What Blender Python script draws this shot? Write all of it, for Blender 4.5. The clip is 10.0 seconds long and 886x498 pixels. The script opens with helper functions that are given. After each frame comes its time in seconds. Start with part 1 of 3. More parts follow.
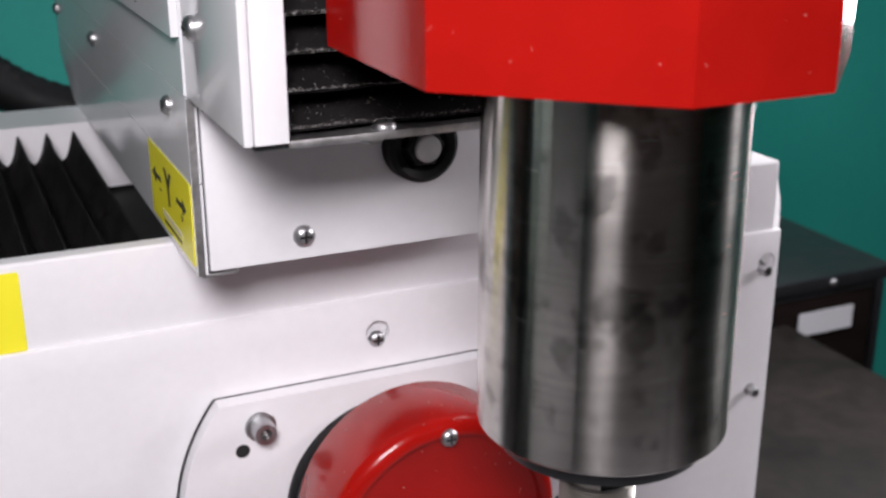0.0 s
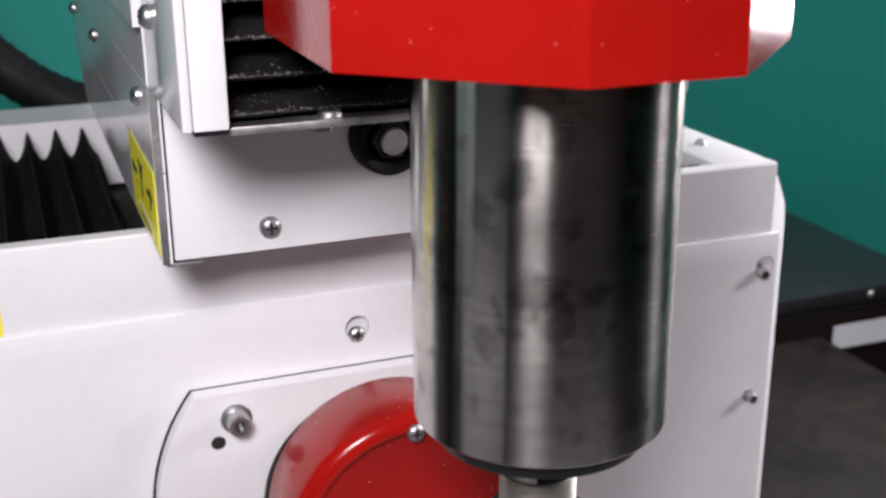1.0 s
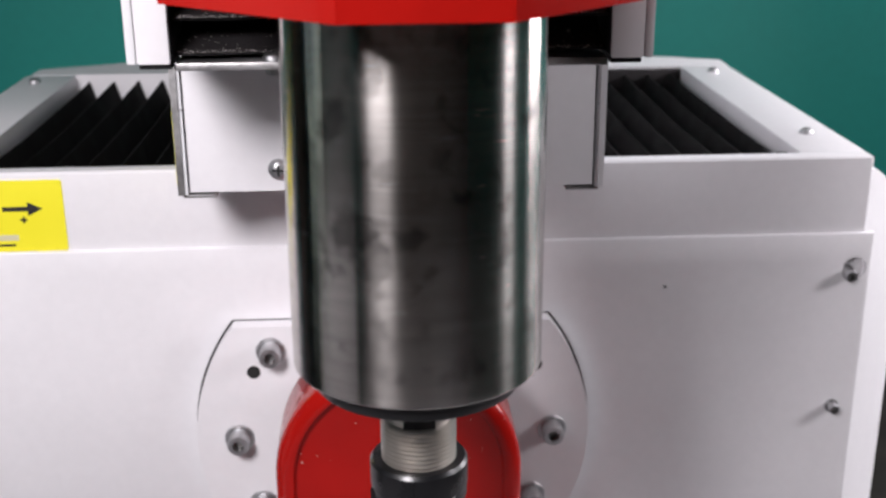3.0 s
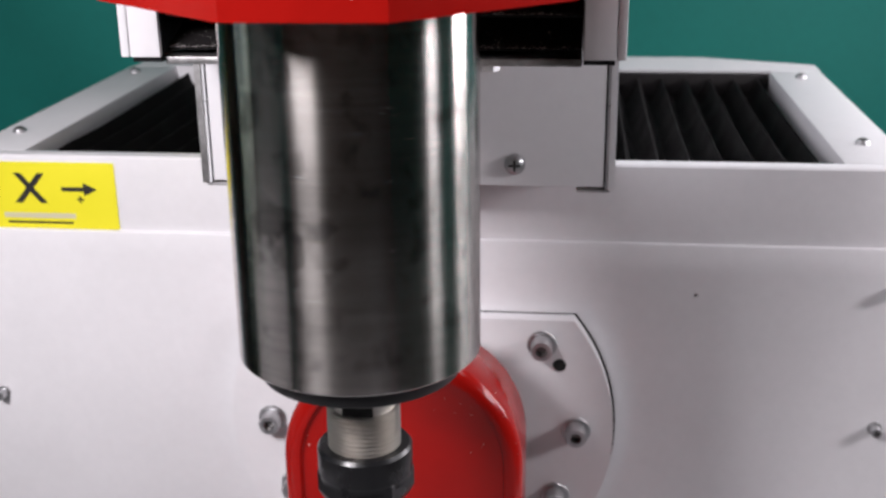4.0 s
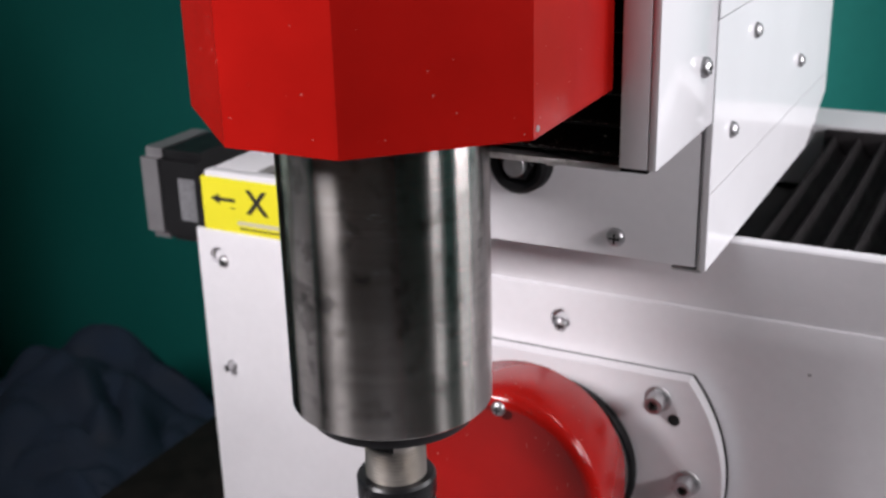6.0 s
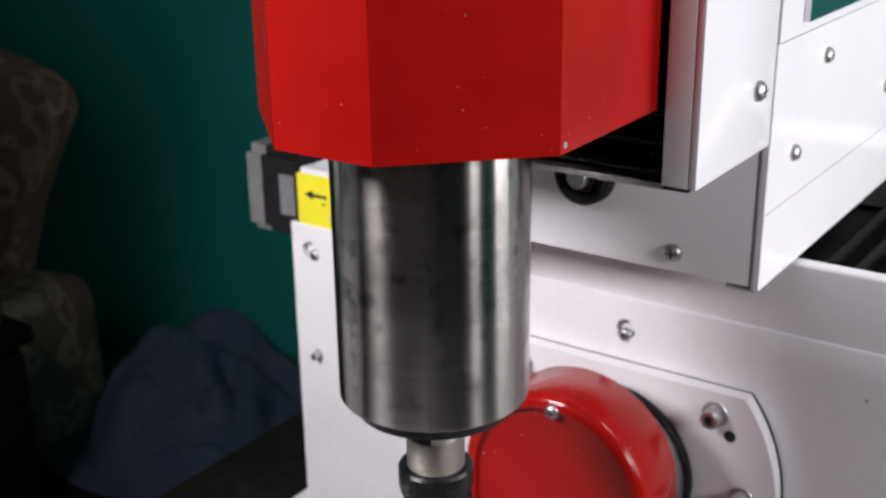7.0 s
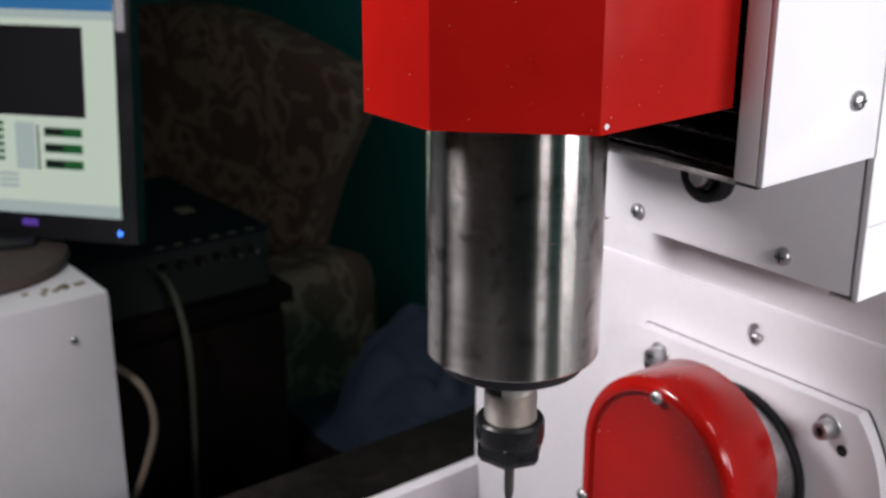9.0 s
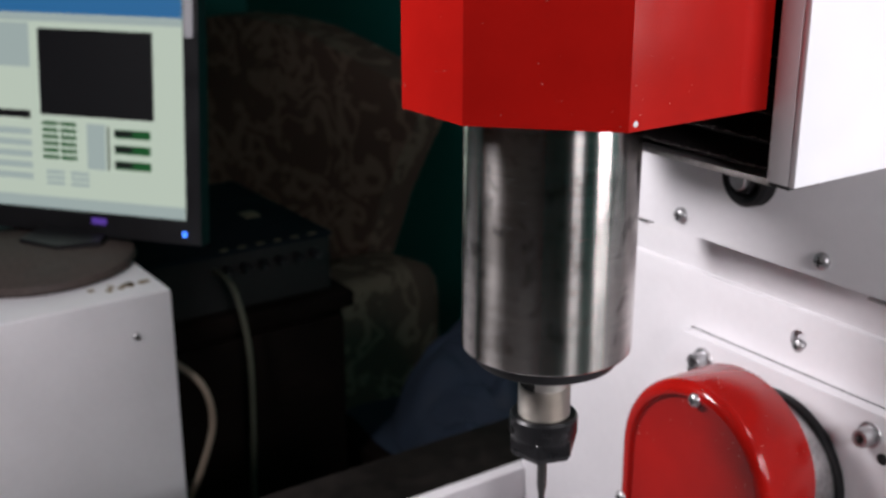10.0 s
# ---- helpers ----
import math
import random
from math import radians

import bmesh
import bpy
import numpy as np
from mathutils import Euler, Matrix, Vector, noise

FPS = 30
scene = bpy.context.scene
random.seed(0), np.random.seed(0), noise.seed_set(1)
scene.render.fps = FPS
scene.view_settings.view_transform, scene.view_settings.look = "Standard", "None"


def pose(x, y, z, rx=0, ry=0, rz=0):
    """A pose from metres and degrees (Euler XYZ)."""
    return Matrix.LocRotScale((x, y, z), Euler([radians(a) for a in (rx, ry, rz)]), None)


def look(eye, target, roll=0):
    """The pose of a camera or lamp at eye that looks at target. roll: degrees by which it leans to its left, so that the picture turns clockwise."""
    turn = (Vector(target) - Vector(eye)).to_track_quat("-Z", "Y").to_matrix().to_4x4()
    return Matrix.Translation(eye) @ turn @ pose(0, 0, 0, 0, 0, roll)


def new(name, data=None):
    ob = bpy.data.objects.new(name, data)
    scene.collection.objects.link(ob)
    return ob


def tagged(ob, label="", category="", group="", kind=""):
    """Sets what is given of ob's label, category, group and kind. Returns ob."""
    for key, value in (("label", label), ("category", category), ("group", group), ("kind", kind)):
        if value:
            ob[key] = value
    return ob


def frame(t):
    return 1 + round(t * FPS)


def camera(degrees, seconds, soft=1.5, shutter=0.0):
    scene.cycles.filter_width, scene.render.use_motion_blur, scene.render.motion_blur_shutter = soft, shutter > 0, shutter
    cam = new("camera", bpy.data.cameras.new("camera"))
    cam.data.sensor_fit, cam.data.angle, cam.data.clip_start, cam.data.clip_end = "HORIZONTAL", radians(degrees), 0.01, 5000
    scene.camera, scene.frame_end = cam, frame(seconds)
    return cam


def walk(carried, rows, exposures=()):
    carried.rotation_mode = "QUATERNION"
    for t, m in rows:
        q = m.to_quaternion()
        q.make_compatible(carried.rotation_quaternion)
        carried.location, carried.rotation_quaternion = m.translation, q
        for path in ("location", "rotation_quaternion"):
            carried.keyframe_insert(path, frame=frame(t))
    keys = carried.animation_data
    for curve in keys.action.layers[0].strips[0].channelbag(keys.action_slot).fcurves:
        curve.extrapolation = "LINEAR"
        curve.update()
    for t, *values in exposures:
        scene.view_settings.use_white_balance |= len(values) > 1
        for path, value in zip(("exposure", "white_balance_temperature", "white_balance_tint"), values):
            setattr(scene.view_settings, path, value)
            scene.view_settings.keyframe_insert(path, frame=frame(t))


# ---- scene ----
cam = camera(41.6, 10.0, soft=2.5)
PATH = [
    (0, (-0.18, -0.294, 1.208), (0.591, 1.428, 0.543), -0.1),
    (0.5, (-0.166, -0.303, 1.205), (0.578, 1.435, 0.552), -0.2),
    (1, (-0.142, -0.31, 1.2), (0.525, 1.462, 0.555), -0.4),
    (1.5, (-0.114, -0.318, 1.194), (0.435, 1.496, 0.557), -0.8),
    (2, (-0.095, -0.327, 1.196), (0.365, 1.504, 0.539), -0.3),
    (2.5, (-0.055, -0.341, 1.188), (0.239, 1.53, 0.548), -0.0),
    (3, (-0.006, -0.352, 1.188), (0.101, 1.534, 0.533), -0.3),
    (4.5, (0.108, -0.362, 1.192), (-0.263, 1.489, 0.53), -0.9),
    (5, (0.144, -0.368, 1.216), (-0.394, 1.429, 0.521), -1.3),
    (5.5, (0.188, -0.367, 1.236), (-0.543, 1.358, 0.537), -1.6),
    (7, (0.264, -0.366, 1.256), (-0.815, 1.171, 0.569), -0.9),
    (7.5, (0.294, -0.364, 1.253), (-0.91, 1.084, 0.579), -0.6),
    (8, (0.32, -0.355, 1.252), (-0.987, 1.002, 0.58), -0.5),
    (8.5, (0.355, -0.352, 1.251), (-1.055, 0.908, 0.598), -0.3),
    (9, (0.376, -0.338, 1.252), (-1.108, 0.831, 0.595), -0.0),
    (9.5, (0.39, -0.336, 1.251), (-1.141, 0.776, 0.602), 0.1),
    (10, (0.397, -0.333, 1.247), (-1.168, 0.741, 0.615), 0.0),
]
cam.data.dof.use_dof, cam.data.dof.focus_distance, cam.data.dof.aperture_fstop = True, 0.43, 18.0
walk(cam, [(t, look(eye, target, roll)) for t, eye, target, roll in PATH])

# ---- world and lamps ----
world = bpy.data.worlds.new("room_air")
world.use_nodes = True
world.node_tree.nodes["Background"].inputs[0].default_value = (0.75, 0.85, 1.0, 1)
world.node_tree.nodes["Background"].inputs[1].default_value = 0.022
scene.world = world


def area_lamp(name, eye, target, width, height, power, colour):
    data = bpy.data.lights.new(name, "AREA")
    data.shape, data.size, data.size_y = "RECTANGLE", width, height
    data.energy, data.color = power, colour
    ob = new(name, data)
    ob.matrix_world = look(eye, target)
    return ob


KEY = area_lamp("key_softbox", (-0.30, -0.47, 1.46), (-0.12, 0.18, 0.97), 0.20, 0.20, 3.8, (1.0, 0.95, 0.995))
KEY.data.spread = radians(126)
area_lamp("side_softbox", (0.74, 0.39, 1.20), (0.05, 0.12, 1.10), 0.28, 0.32, 5.0, (1.0, 0.95, 1.0))
# Unseen lamp, added where screw shadows point; fills the cover's right side.
area_lamp("front_fill_lamp", (0.86, -0.10, 1.32), (0.12, 0.16, 0.95), 0.16, 0.16, 4.0, (1.0, 0.95, 1.0))
# Unseen fill lamp, added overhead to brighten the wall and table at right.
RIGHT_FILL = area_lamp("right_fill_lamp", (1.05, 0.35, 2.4), (0.95, 0.55, 0.0), 0.5, 0.5, 5.8, (1.0, 0.96, 1.0))
RIGHT_FILL.data.spread = radians(85)


# ---- materials ----
def material(name, colour, rough=0.5, metal=0.0, grain=0.0, grain_scale=200.0, stain=0.0, stain_scale=9.0,
             bump=0.0, bump_scale=400.0, coat=0.0, stretch=(1, 1, 1), spec=0.5):
    """Principled material with two scales of colour variation, a roughness mottling and a fine relief."""
    m = bpy.data.materials.new(name)
    m.use_nodes = True
    n, l = m.node_tree.nodes, m.node_tree.links
    p = n["Principled BSDF"]
    p.inputs["Base Color"].default_value = (*colour, 1)
    p.inputs["Roughness"].default_value = rough
    p.inputs["Metallic"].default_value = metal
    p.inputs["Coat Weight"].default_value = coat
    p.inputs["Specular IOR Level"].default_value = spec
    co = n.new("ShaderNodeTexCoord")
    mp = n.new("ShaderNodeMapping")
    mp.inputs["Scale"].default_value = stretch
    l.new(co.outputs["Object"], mp.inputs["Vector"])
    fine, wide = n.new("ShaderNodeTexNoise"), n.new("ShaderNodeTexNoise")
    fine.inputs["Scale"].default_value, wide.inputs["Scale"].default_value = grain_scale, stain_scale
    fine.inputs["Detail"].default_value, wide.inputs["Detail"].default_value = 4, 6
    for t in (fine, wide):
        l.new(mp.outputs["Vector"], t.inputs["Vector"])
    if grain or stain:
        a, b = n.new("ShaderNodeMapRange"), n.new("ShaderNodeMapRange")
        for r, k in ((a, grain), (b, stain)):
            r.inputs["From Min"].default_value, r.inputs["From Max"].default_value = 0.3, 0.7
            r.inputs["To Min"].default_value, r.inputs["To Max"].default_value = 1 - k, 1 + k * 0.4
        l.new(fine.outputs["Fac"], a.inputs["Value"])
        l.new(wide.outputs["Fac"], b.inputs["Value"])
        mul = n.new("ShaderNodeMath")
        mul.operation = "MULTIPLY"
        l.new(a.outputs["Result"], mul.inputs[0])
        l.new(b.outputs["Result"], mul.inputs[1])
        vm = n.new("ShaderNodeVectorMath")
        vm.operation = "SCALE"
        vm.inputs[0].default_value = colour
        l.new(mul.outputs["Value"], vm.inputs["Scale"])
        l.new(vm.outputs["Vector"], p.inputs["Base Color"])
    rr = n.new("ShaderNodeMapRange")
    rr.inputs["From Min"].default_value, rr.inputs["From Max"].default_value = 0.3, 0.7
    rr.inputs["To Min"].default_value, rr.inputs["To Max"].default_value = max(0.02, rough * 0.8), min(1, rough * 1.2)
    l.new(wide.outputs["Fac"], rr.inputs["Value"])
    l.new(rr.outputs["Result"], p.inputs["Roughness"])
    if bump:
        t = n.new("ShaderNodeTexNoise")
        t.inputs["Scale"].default_value, t.inputs["Detail"].default_value = bump_scale, 3
        l.new(mp.outputs["Vector"], t.inputs["Vector"])
        bm_node = n.new("ShaderNodeBump")
        bm_node.inputs["Strength"].default_value, bm_node.inputs["Distance"].default_value = bump, 0.001
        l.new(t.outputs["Fac"], bm_node.inputs["Height"])
        l.new(bm_node.outputs["Normal"], p.inputs["Normal"])
    return m


def glow(name, colour, strength):
    m = bpy.data.materials.new(name)
    m.use_nodes = True
    p = m.node_tree.nodes["Principled BSDF"]
    p.inputs["Base Color"].default_value = (0.01, 0.01, 0.01, 1)
    p.inputs["Emission Color"].default_value = (*colour, 1)
    p.inputs["Emission Strength"].default_value = strength
    p.inputs["Roughness"].default_value = 0.5
    p.inputs["Specular IOR Level"].default_value = 0.15
    return m


def fabric(name, dark, light, scale):
    """Woven upholstery with a scrolling floral damask."""
    m = material(name, dark, 0.95, bump=0.5, bump_scale=700)
    n, l = m.node_tree.nodes, m.node_tree.links
    p = n["Principled BSDF"]
    co = n.new("ShaderNodeTexCoord")
    warp = n.new("ShaderNodeTexNoise")
    warp.inputs["Scale"].default_value, warp.inputs["Detail"].default_value = scale * 0.55, 2
    warp.inputs["Distortion"].default_value = 0.9
    l.new(co.outputs["Object"], warp.inputs["Vector"])
    ramp = n.new("ShaderNodeValToRGB")
    e = ramp.color_ramp.elements
    e[0].position, e[0].color = 0.49, (*dark, 1)
    e[1].position, e[1].color = 0.52, (*light, 1)
    x = e.new(0.60)
    x.color = (*light, 1)
    x = e.new(0.63)
    x.color = (*dark, 1)
    l.new(warp.outputs["Fac"], ramp.inputs["Fac"])
    l.new(ramp.outputs["Color"], p.inputs["Base Color"])
    return m


WHITE = material("white_powder_coat", (0.78, 0.765, 0.785), 0.38, grain=0.02, stain=0.05, stain_scale=14, bump=0.05, bump_scale=900)
GLOSSY_WHITE = material("glossy_white_enamel", (0.74, 0.74, 0.76), 0.11, stain=0.05, stain_scale=11, bump=0.03, bump_scale=300)
RED = material("red_enamel", (0.345, 0.007, 0.005), 0.16, spec=0.3, grain=0.06, grain_scale=60, stain=0.12, stain_scale=20, bump=0.07, bump_scale=220)
CHIP = material("chipped_primer", (0.46, 0.22, 0.19), 0.8)


def turned_steel(name, stained):
    """Steel turned on a lathe: fine rings round the axis, smears of oil, a few scratches and painted reflection bands.
    """
    m = material(name, (0.50, 0.485, 0.47), 0.25, 1.0)
    n, l = m.node_tree.nodes, m.node_tree.links
    p = n["Principled BSDF"]
    p.inputs["Anisotropic"].default_value = 0.98
    p.inputs["Anisotropic Rotation"].default_value = 0.25
    tan = n.new("ShaderNodeTangent")
    tan.direction_type, tan.axis = "RADIAL", "Z"
    l.new(tan.outputs["Tangent"], p.inputs["Tangent"])
    co = n.new("ShaderNodeTexCoord")

    def layer(scale, stretch, detail, low, high, out_low, out_high, distortion=0.0):
        mp = n.new("ShaderNodeMapping")
        mp.inputs["Scale"].default_value = stretch
        l.new(co.outputs["Object"], mp.inputs["Vector"])
        t = n.new("ShaderNodeTexNoise")
        t.inputs["Scale"].default_value, t.inputs["Detail"].default_value, t.inputs["Distortion"].default_value = scale, detail, distortion
        l.new(mp.outputs["Vector"], t.inputs["Vector"])
        r = n.new("ShaderNodeMapRange")
        r.inputs["From Min"].default_value, r.inputs["From Max"].default_value = low, high
        r.inputs["To Min"].default_value, r.inputs["To Max"].default_value = out_low, out_high
        l.new(t.outputs["Fac"], r.inputs["Value"])
        return r.outputs["Result"]

    def times(a, c):
        k = n.new("ShaderNodeMath")
        k.operation = "MULTIPLY"
        l.new(a, k.inputs[0])
        l.new(c, k.inputs[1])
        return k.outputs["Value"]

    smear = times(layer(34, (1, 1, 0.9), 9, 0.595, 0.65, 1.0, 0.50), layer(110, (1, 1, 0.8), 7, 0.56, 0.66, 1.0, 0.62))
    rings = times(layer(900, (0.03, 0.03, 1), 3, 0.35, 0.65, 0.90, 1.08), layer(260, (0.05, 0.05, 1), 2, 0.40, 0.72, 1.0, 0.92))
    # The first layer paints vertical bands that imitate reflections; the others mottle the steel.
    bands_and_mottle = times(times(layer(34, (1, 1, 0.06), 3, 0.36, 0.64, 0.88, 1.08), layer(15, (1, 1, 0.6), 6, 0.32, 0.66, 0.82, 1.10)), layer(60, (1, 1, 0.6), 8, 0.35, 0.65, 0.90, 1.06))
    v = n.new("ShaderNodeVectorMath")
    v.operation = "SCALE"
    v.inputs[0].default_value = (0.67, 0.635, 0.605)
    l.new(times(times(smear, bands_and_mottle) if stained else bands_and_mottle, rings), v.inputs["Scale"])
    l.new(v.outputs["Vector"], p.inputs["Base Color"])
    l.new(layer(30, (1, 1, 0.8), 7, 0.35, 0.70, 0.185, 0.235), p.inputs["Roughness"])
    return m


STEEL = turned_steel("turned_steel", True)
CLEAN_STEEL = turned_steel("clean_turned_steel", False)
SCRATCHED = material("scratched_steel", (0.50, 0.49, 0.48), 0.45, 1.0)
SHAFT = material("polished_steel", (0.66, 0.63, 0.59), 0.42, 1.0, stain=0.15, stain_scale=60)
ZINC = material("zinc_plated_steel", (0.52, 0.52, 0.53), 0.42, 1.0, stain=0.2, stain_scale=120)
DARK_STEEL = material("dark_tool_steel", (0.16, 0.155, 0.15), 0.3, 1.0, stain=0.2, stain_scale=80)
MIRROR_ALU = material("bright_aluminium", (0.62, 0.63, 0.64), 0.14, 1.0, stain=0.08, stain_scale=20)
RAW = material("milled_aluminium", (0.62, 0.61, 0.61), 0.45, 1.0, grain=0.25, grain_scale=300, stain=0.2, stain_scale=40)
BLACK = material("black_oxide", (0.012, 0.012, 0.013), 0.36, 0.0, spec=0.3, stain=0.2, stain_scale=90)
NUT_BLACK = material("glossy_black_nut", (0.007, 0.007, 0.008), 0.3, spec=0.4, stain=0.2, stain_scale=120)
RUBBER = material("black_rubber", (0.011, 0.011, 0.012), 0.6, spec=0.2, grain=0.2, stain=0.3, stain_scale=60)
BELLOWS = material("bellows_cloth", (0.026, 0.023, 0.024), 0.8, grain=0.35, grain_scale=900, stain=0.3, stain_scale=40, bump=0.25, bump_scale=900, spec=0.22)
DUST = material("pale_dust", (0.30, 0.28, 0.27), 0.95)
YELLOW = material("yellow_sticker", (0.86, 0.78, 0.03), 0.42, stain=0.05, stain_scale=30)
INK = material("black_ink", (0.015, 0.014, 0.014), 0.6)
PALE_INK = material("pale_ink", (0.60, 0.56, 0.36), 0.6)
# Near-black that paints the shade in holes and gaps; also on the amplifier.
SHADE_AND_CASE = material("shade_and_case_black", (0.012, 0.012, 0.012), 0.8)
TEAL = material("teal_wall_paint", (0.015, 0.295, 0.248), 0.62, grain=0.04, grain_scale=120, stain=0.12, stain_scale=3, bump=0.12, bump_scale=160)
BROWN_WALL = material("brown_wall_for_reflections", (0.30, 0.215, 0.175), 0.8, stain=0.15, stain_scale=3)
CEILING = material("ceiling_paint", (0.5, 0.5, 0.5), 0.9, stain=0.05, stain_scale=2)
FLOOR = material("brown_floor_boards", (0.060, 0.038, 0.026), 0.5, grain=0.3, grain_scale=40, stain=0.4, stain_scale=5, stretch=(1, 8, 1))
TABLE = material("dark_table_laminate", (0.015, 0.0115, 0.0098), 0.7, spec=0.2, grain=0.5, grain_scale=70, stain=0.4, stain_scale=9, bump=0.2, bump_scale=90)
WOOD_DARK = material("near_black_wood", (0.008, 0.005, 0.004), 0.8, spec=0.08, grain=0.3, grain_scale=30, stain=0.3, stretch=(1, 1, 6))
UPHOLSTERY = fabric("floral_upholstery", (0.20, 0.128, 0.098), (0.38, 0.27, 0.20), 24)
BLUE_CLOTH = material("blue_denim", (0.022, 0.038, 0.068), 0.9, grain=0.3, grain_scale=500, stain=0.3, stain_scale=14, bump=0.4, bump_scale=600)
PLASTIC = material("black_plastic", (0.014, 0.014, 0.016), 0.35, stain=0.15, stain_scale=30)
BLUE_PLASTIC = material("dark_blue_plastic", (0.007, 0.011, 0.017), 0.8, spec=0.2, stain=0.2)
CREAM = material("cream_cable", (0.21, 0.165, 0.125), 0.5, stain=0.15)
GREY_CABLE = material("grey_cable", (0.085, 0.085, 0.06), 0.6, stain=0.2)
BED_GREY = material("grey_bed_steel", (0.20, 0.20, 0.21), 0.55, grain=0.2, stain=0.3, stain_scale=12)
MOTOR_GREY = material("cast_motor_cap", (0.36, 0.35, 0.36), 0.42, 0.6, stain=0.15, stain_scale=40)
LABEL_GREY = material("grey_printed_label", (0.20, 0.20, 0.21), 0.5, grain=0.3, grain_scale=600, stain=0.2, stain_scale=60)
PAPER = material("white_paper", (0.55, 0.55, 0.58), 0.9, stain=0.1)
STAIN = material("brown_grime", (0.26, 0.20, 0.13), 0.8)
DUSTY = material("dusty_brown_base", (0.072, 0.052, 0.045), 0.75, grain=0.3, stain=0.3, stain_scale=14)
SCREEN_BLUE = glow("screen_blue", (0.035, 0.19, 0.45), 0.66)
SCREEN_PALE = glow("screen_pale", (0.58, 0.67, 0.57), 0.80)
SCREEN_GREY = glow("screen_grey", (0.44, 0.53, 0.52), 0.72)
SCREEN_DARK = glow("screen_black", (0.004, 0.004, 0.005), 1.0)
SCREEN_GREEN = glow("screen_green", (0.006, 0.07, 0.016), 1.0)
LED_BLUE = glow("led_blue", (0.05, 0.2, 1.0), 3.0)
LED_VIOLET = glow("led_violet", (0.18, 0.08, 0.6), 0.45)


# ---- mesh helpers ----
def thing(name, label, category, group="", kind=""):
    return tagged(new(name), label, category, group, kind)


def mesh_of(name, bm, mat, smooth=True):
    me = bpy.data.meshes.new(name)
    bmesh.ops.recalc_face_normals(bm, faces=bm.faces)
    bm.to_mesh(me)
    bm.free()
    me.materials.append(mat)
    if smooth:
        me.shade_smooth()
        me.set_sharp_from_angle(angle=radians(32))
    return me


def part(name, bm, mat, parent, label="", smooth=True):
    ob = new(name, mesh_of(name, bm, mat, smooth))
    ob.parent = parent
    if label:
        tagged(ob, label)
    return ob


def solid(name, bm, mat, label, category, group="", kind="", smooth=True):
    return tagged(new(name, mesh_of(name, bm, mat, smooth)), label, category, group, kind)


def soften(bm, width, segments=2):
    edges = [e for e in bm.edges if len(e.link_faces) == 2 and e.calc_face_angle(0) > radians(25)]
    bmesh.ops.bevel(bm, geom=edges, offset=width, segments=segments, profile=0.6, affect="EDGES", clamp_overlap=True)


def slab(x0, x1, y0, y1, z0, z1, bevel=0.0, bm=None, segments=2):
    """A box between two corners, with rounded edges."""
    b = bmesh.new()
    bmesh.ops.create_cube(b, size=1, matrix=Matrix.LocRotScale(((x0 + x1) / 2, (y0 + y1) / 2, (z0 + z1) / 2), None, (abs(x1 - x0), abs(y1 - y0), abs(z1 - z0))))
    if bevel:
        soften(b, bevel, segments)
    return merge(bm, b)


def merge(bm, b):
    if bm is None:
        return b
    me = bpy.data.meshes.new("tmp")
    b.to_mesh(me)
    b.free()
    bm.from_mesh(me)
    bpy.data.meshes.remove(me)
    return bm


def turned(profile, m=None, segments=64, bm=None):
    """A solid of revolution about z from (radius, height) pairs, moved by m."""
    b = bmesh.new()
    rings = []
    for r, z in profile:
        if r < 1e-6:
            rings.append([b.verts.new((0, 0, z))])
        else:
            rings.append([b.verts.new((r * math.cos(2 * math.pi * i / segments), r * math.sin(2 * math.pi * i / segments), z)) for i in range(segments)])
    for a, c in zip(rings, rings[1:]):
        for i in range(segments):
            j = (i + 1) % segments
            q = [a[i % len(a)], a[j % len(a)], c[j % len(c)], c[i % len(c)]]
            q = list(dict.fromkeys(q))
            if len(q) > 2:
                b.faces.new(q)
    if m is not None:
        bmesh.ops.transform(b, matrix=m, verts=b.verts)
    return merge(bm, b)


def prism(points, low, high, m=None, bevel=0.0, bm=None, segments=2):
    """The outline points in x and y drawn up from low to high, then moved by m."""
    b = bmesh.new()
    bottom = [b.verts.new((x, y, low)) for x, y in points]
    top = [b.verts.new((x, y, high)) for x, y in points]
    b.faces.new(bottom[::-1])
    b.faces.new(top)
    for i in range(len(points)):
        j = (i + 1) % len(points)
        b.faces.new((bottom[i], bottom[j], top[j], top[i]))
    if bevel:
        soften(b, bevel, segments)
    if m is not None:
        bmesh.ops.transform(b, matrix=m, verts=b.verts)
    return merge(bm, b)


# outlines drawn in x and z, thickness along -y (towards the open side)
def facing(y):
    return Matrix(((1, 0, 0, 0), (0, 0, -1, y), (0, 1, 0, 0), (0, 0, 0, 1)))


def along_x(x):
    return Matrix(((0, 0, 1, x), (1, 0, 0, 0), (0, 1, 0, 0), (0, 0, 0, 1)))


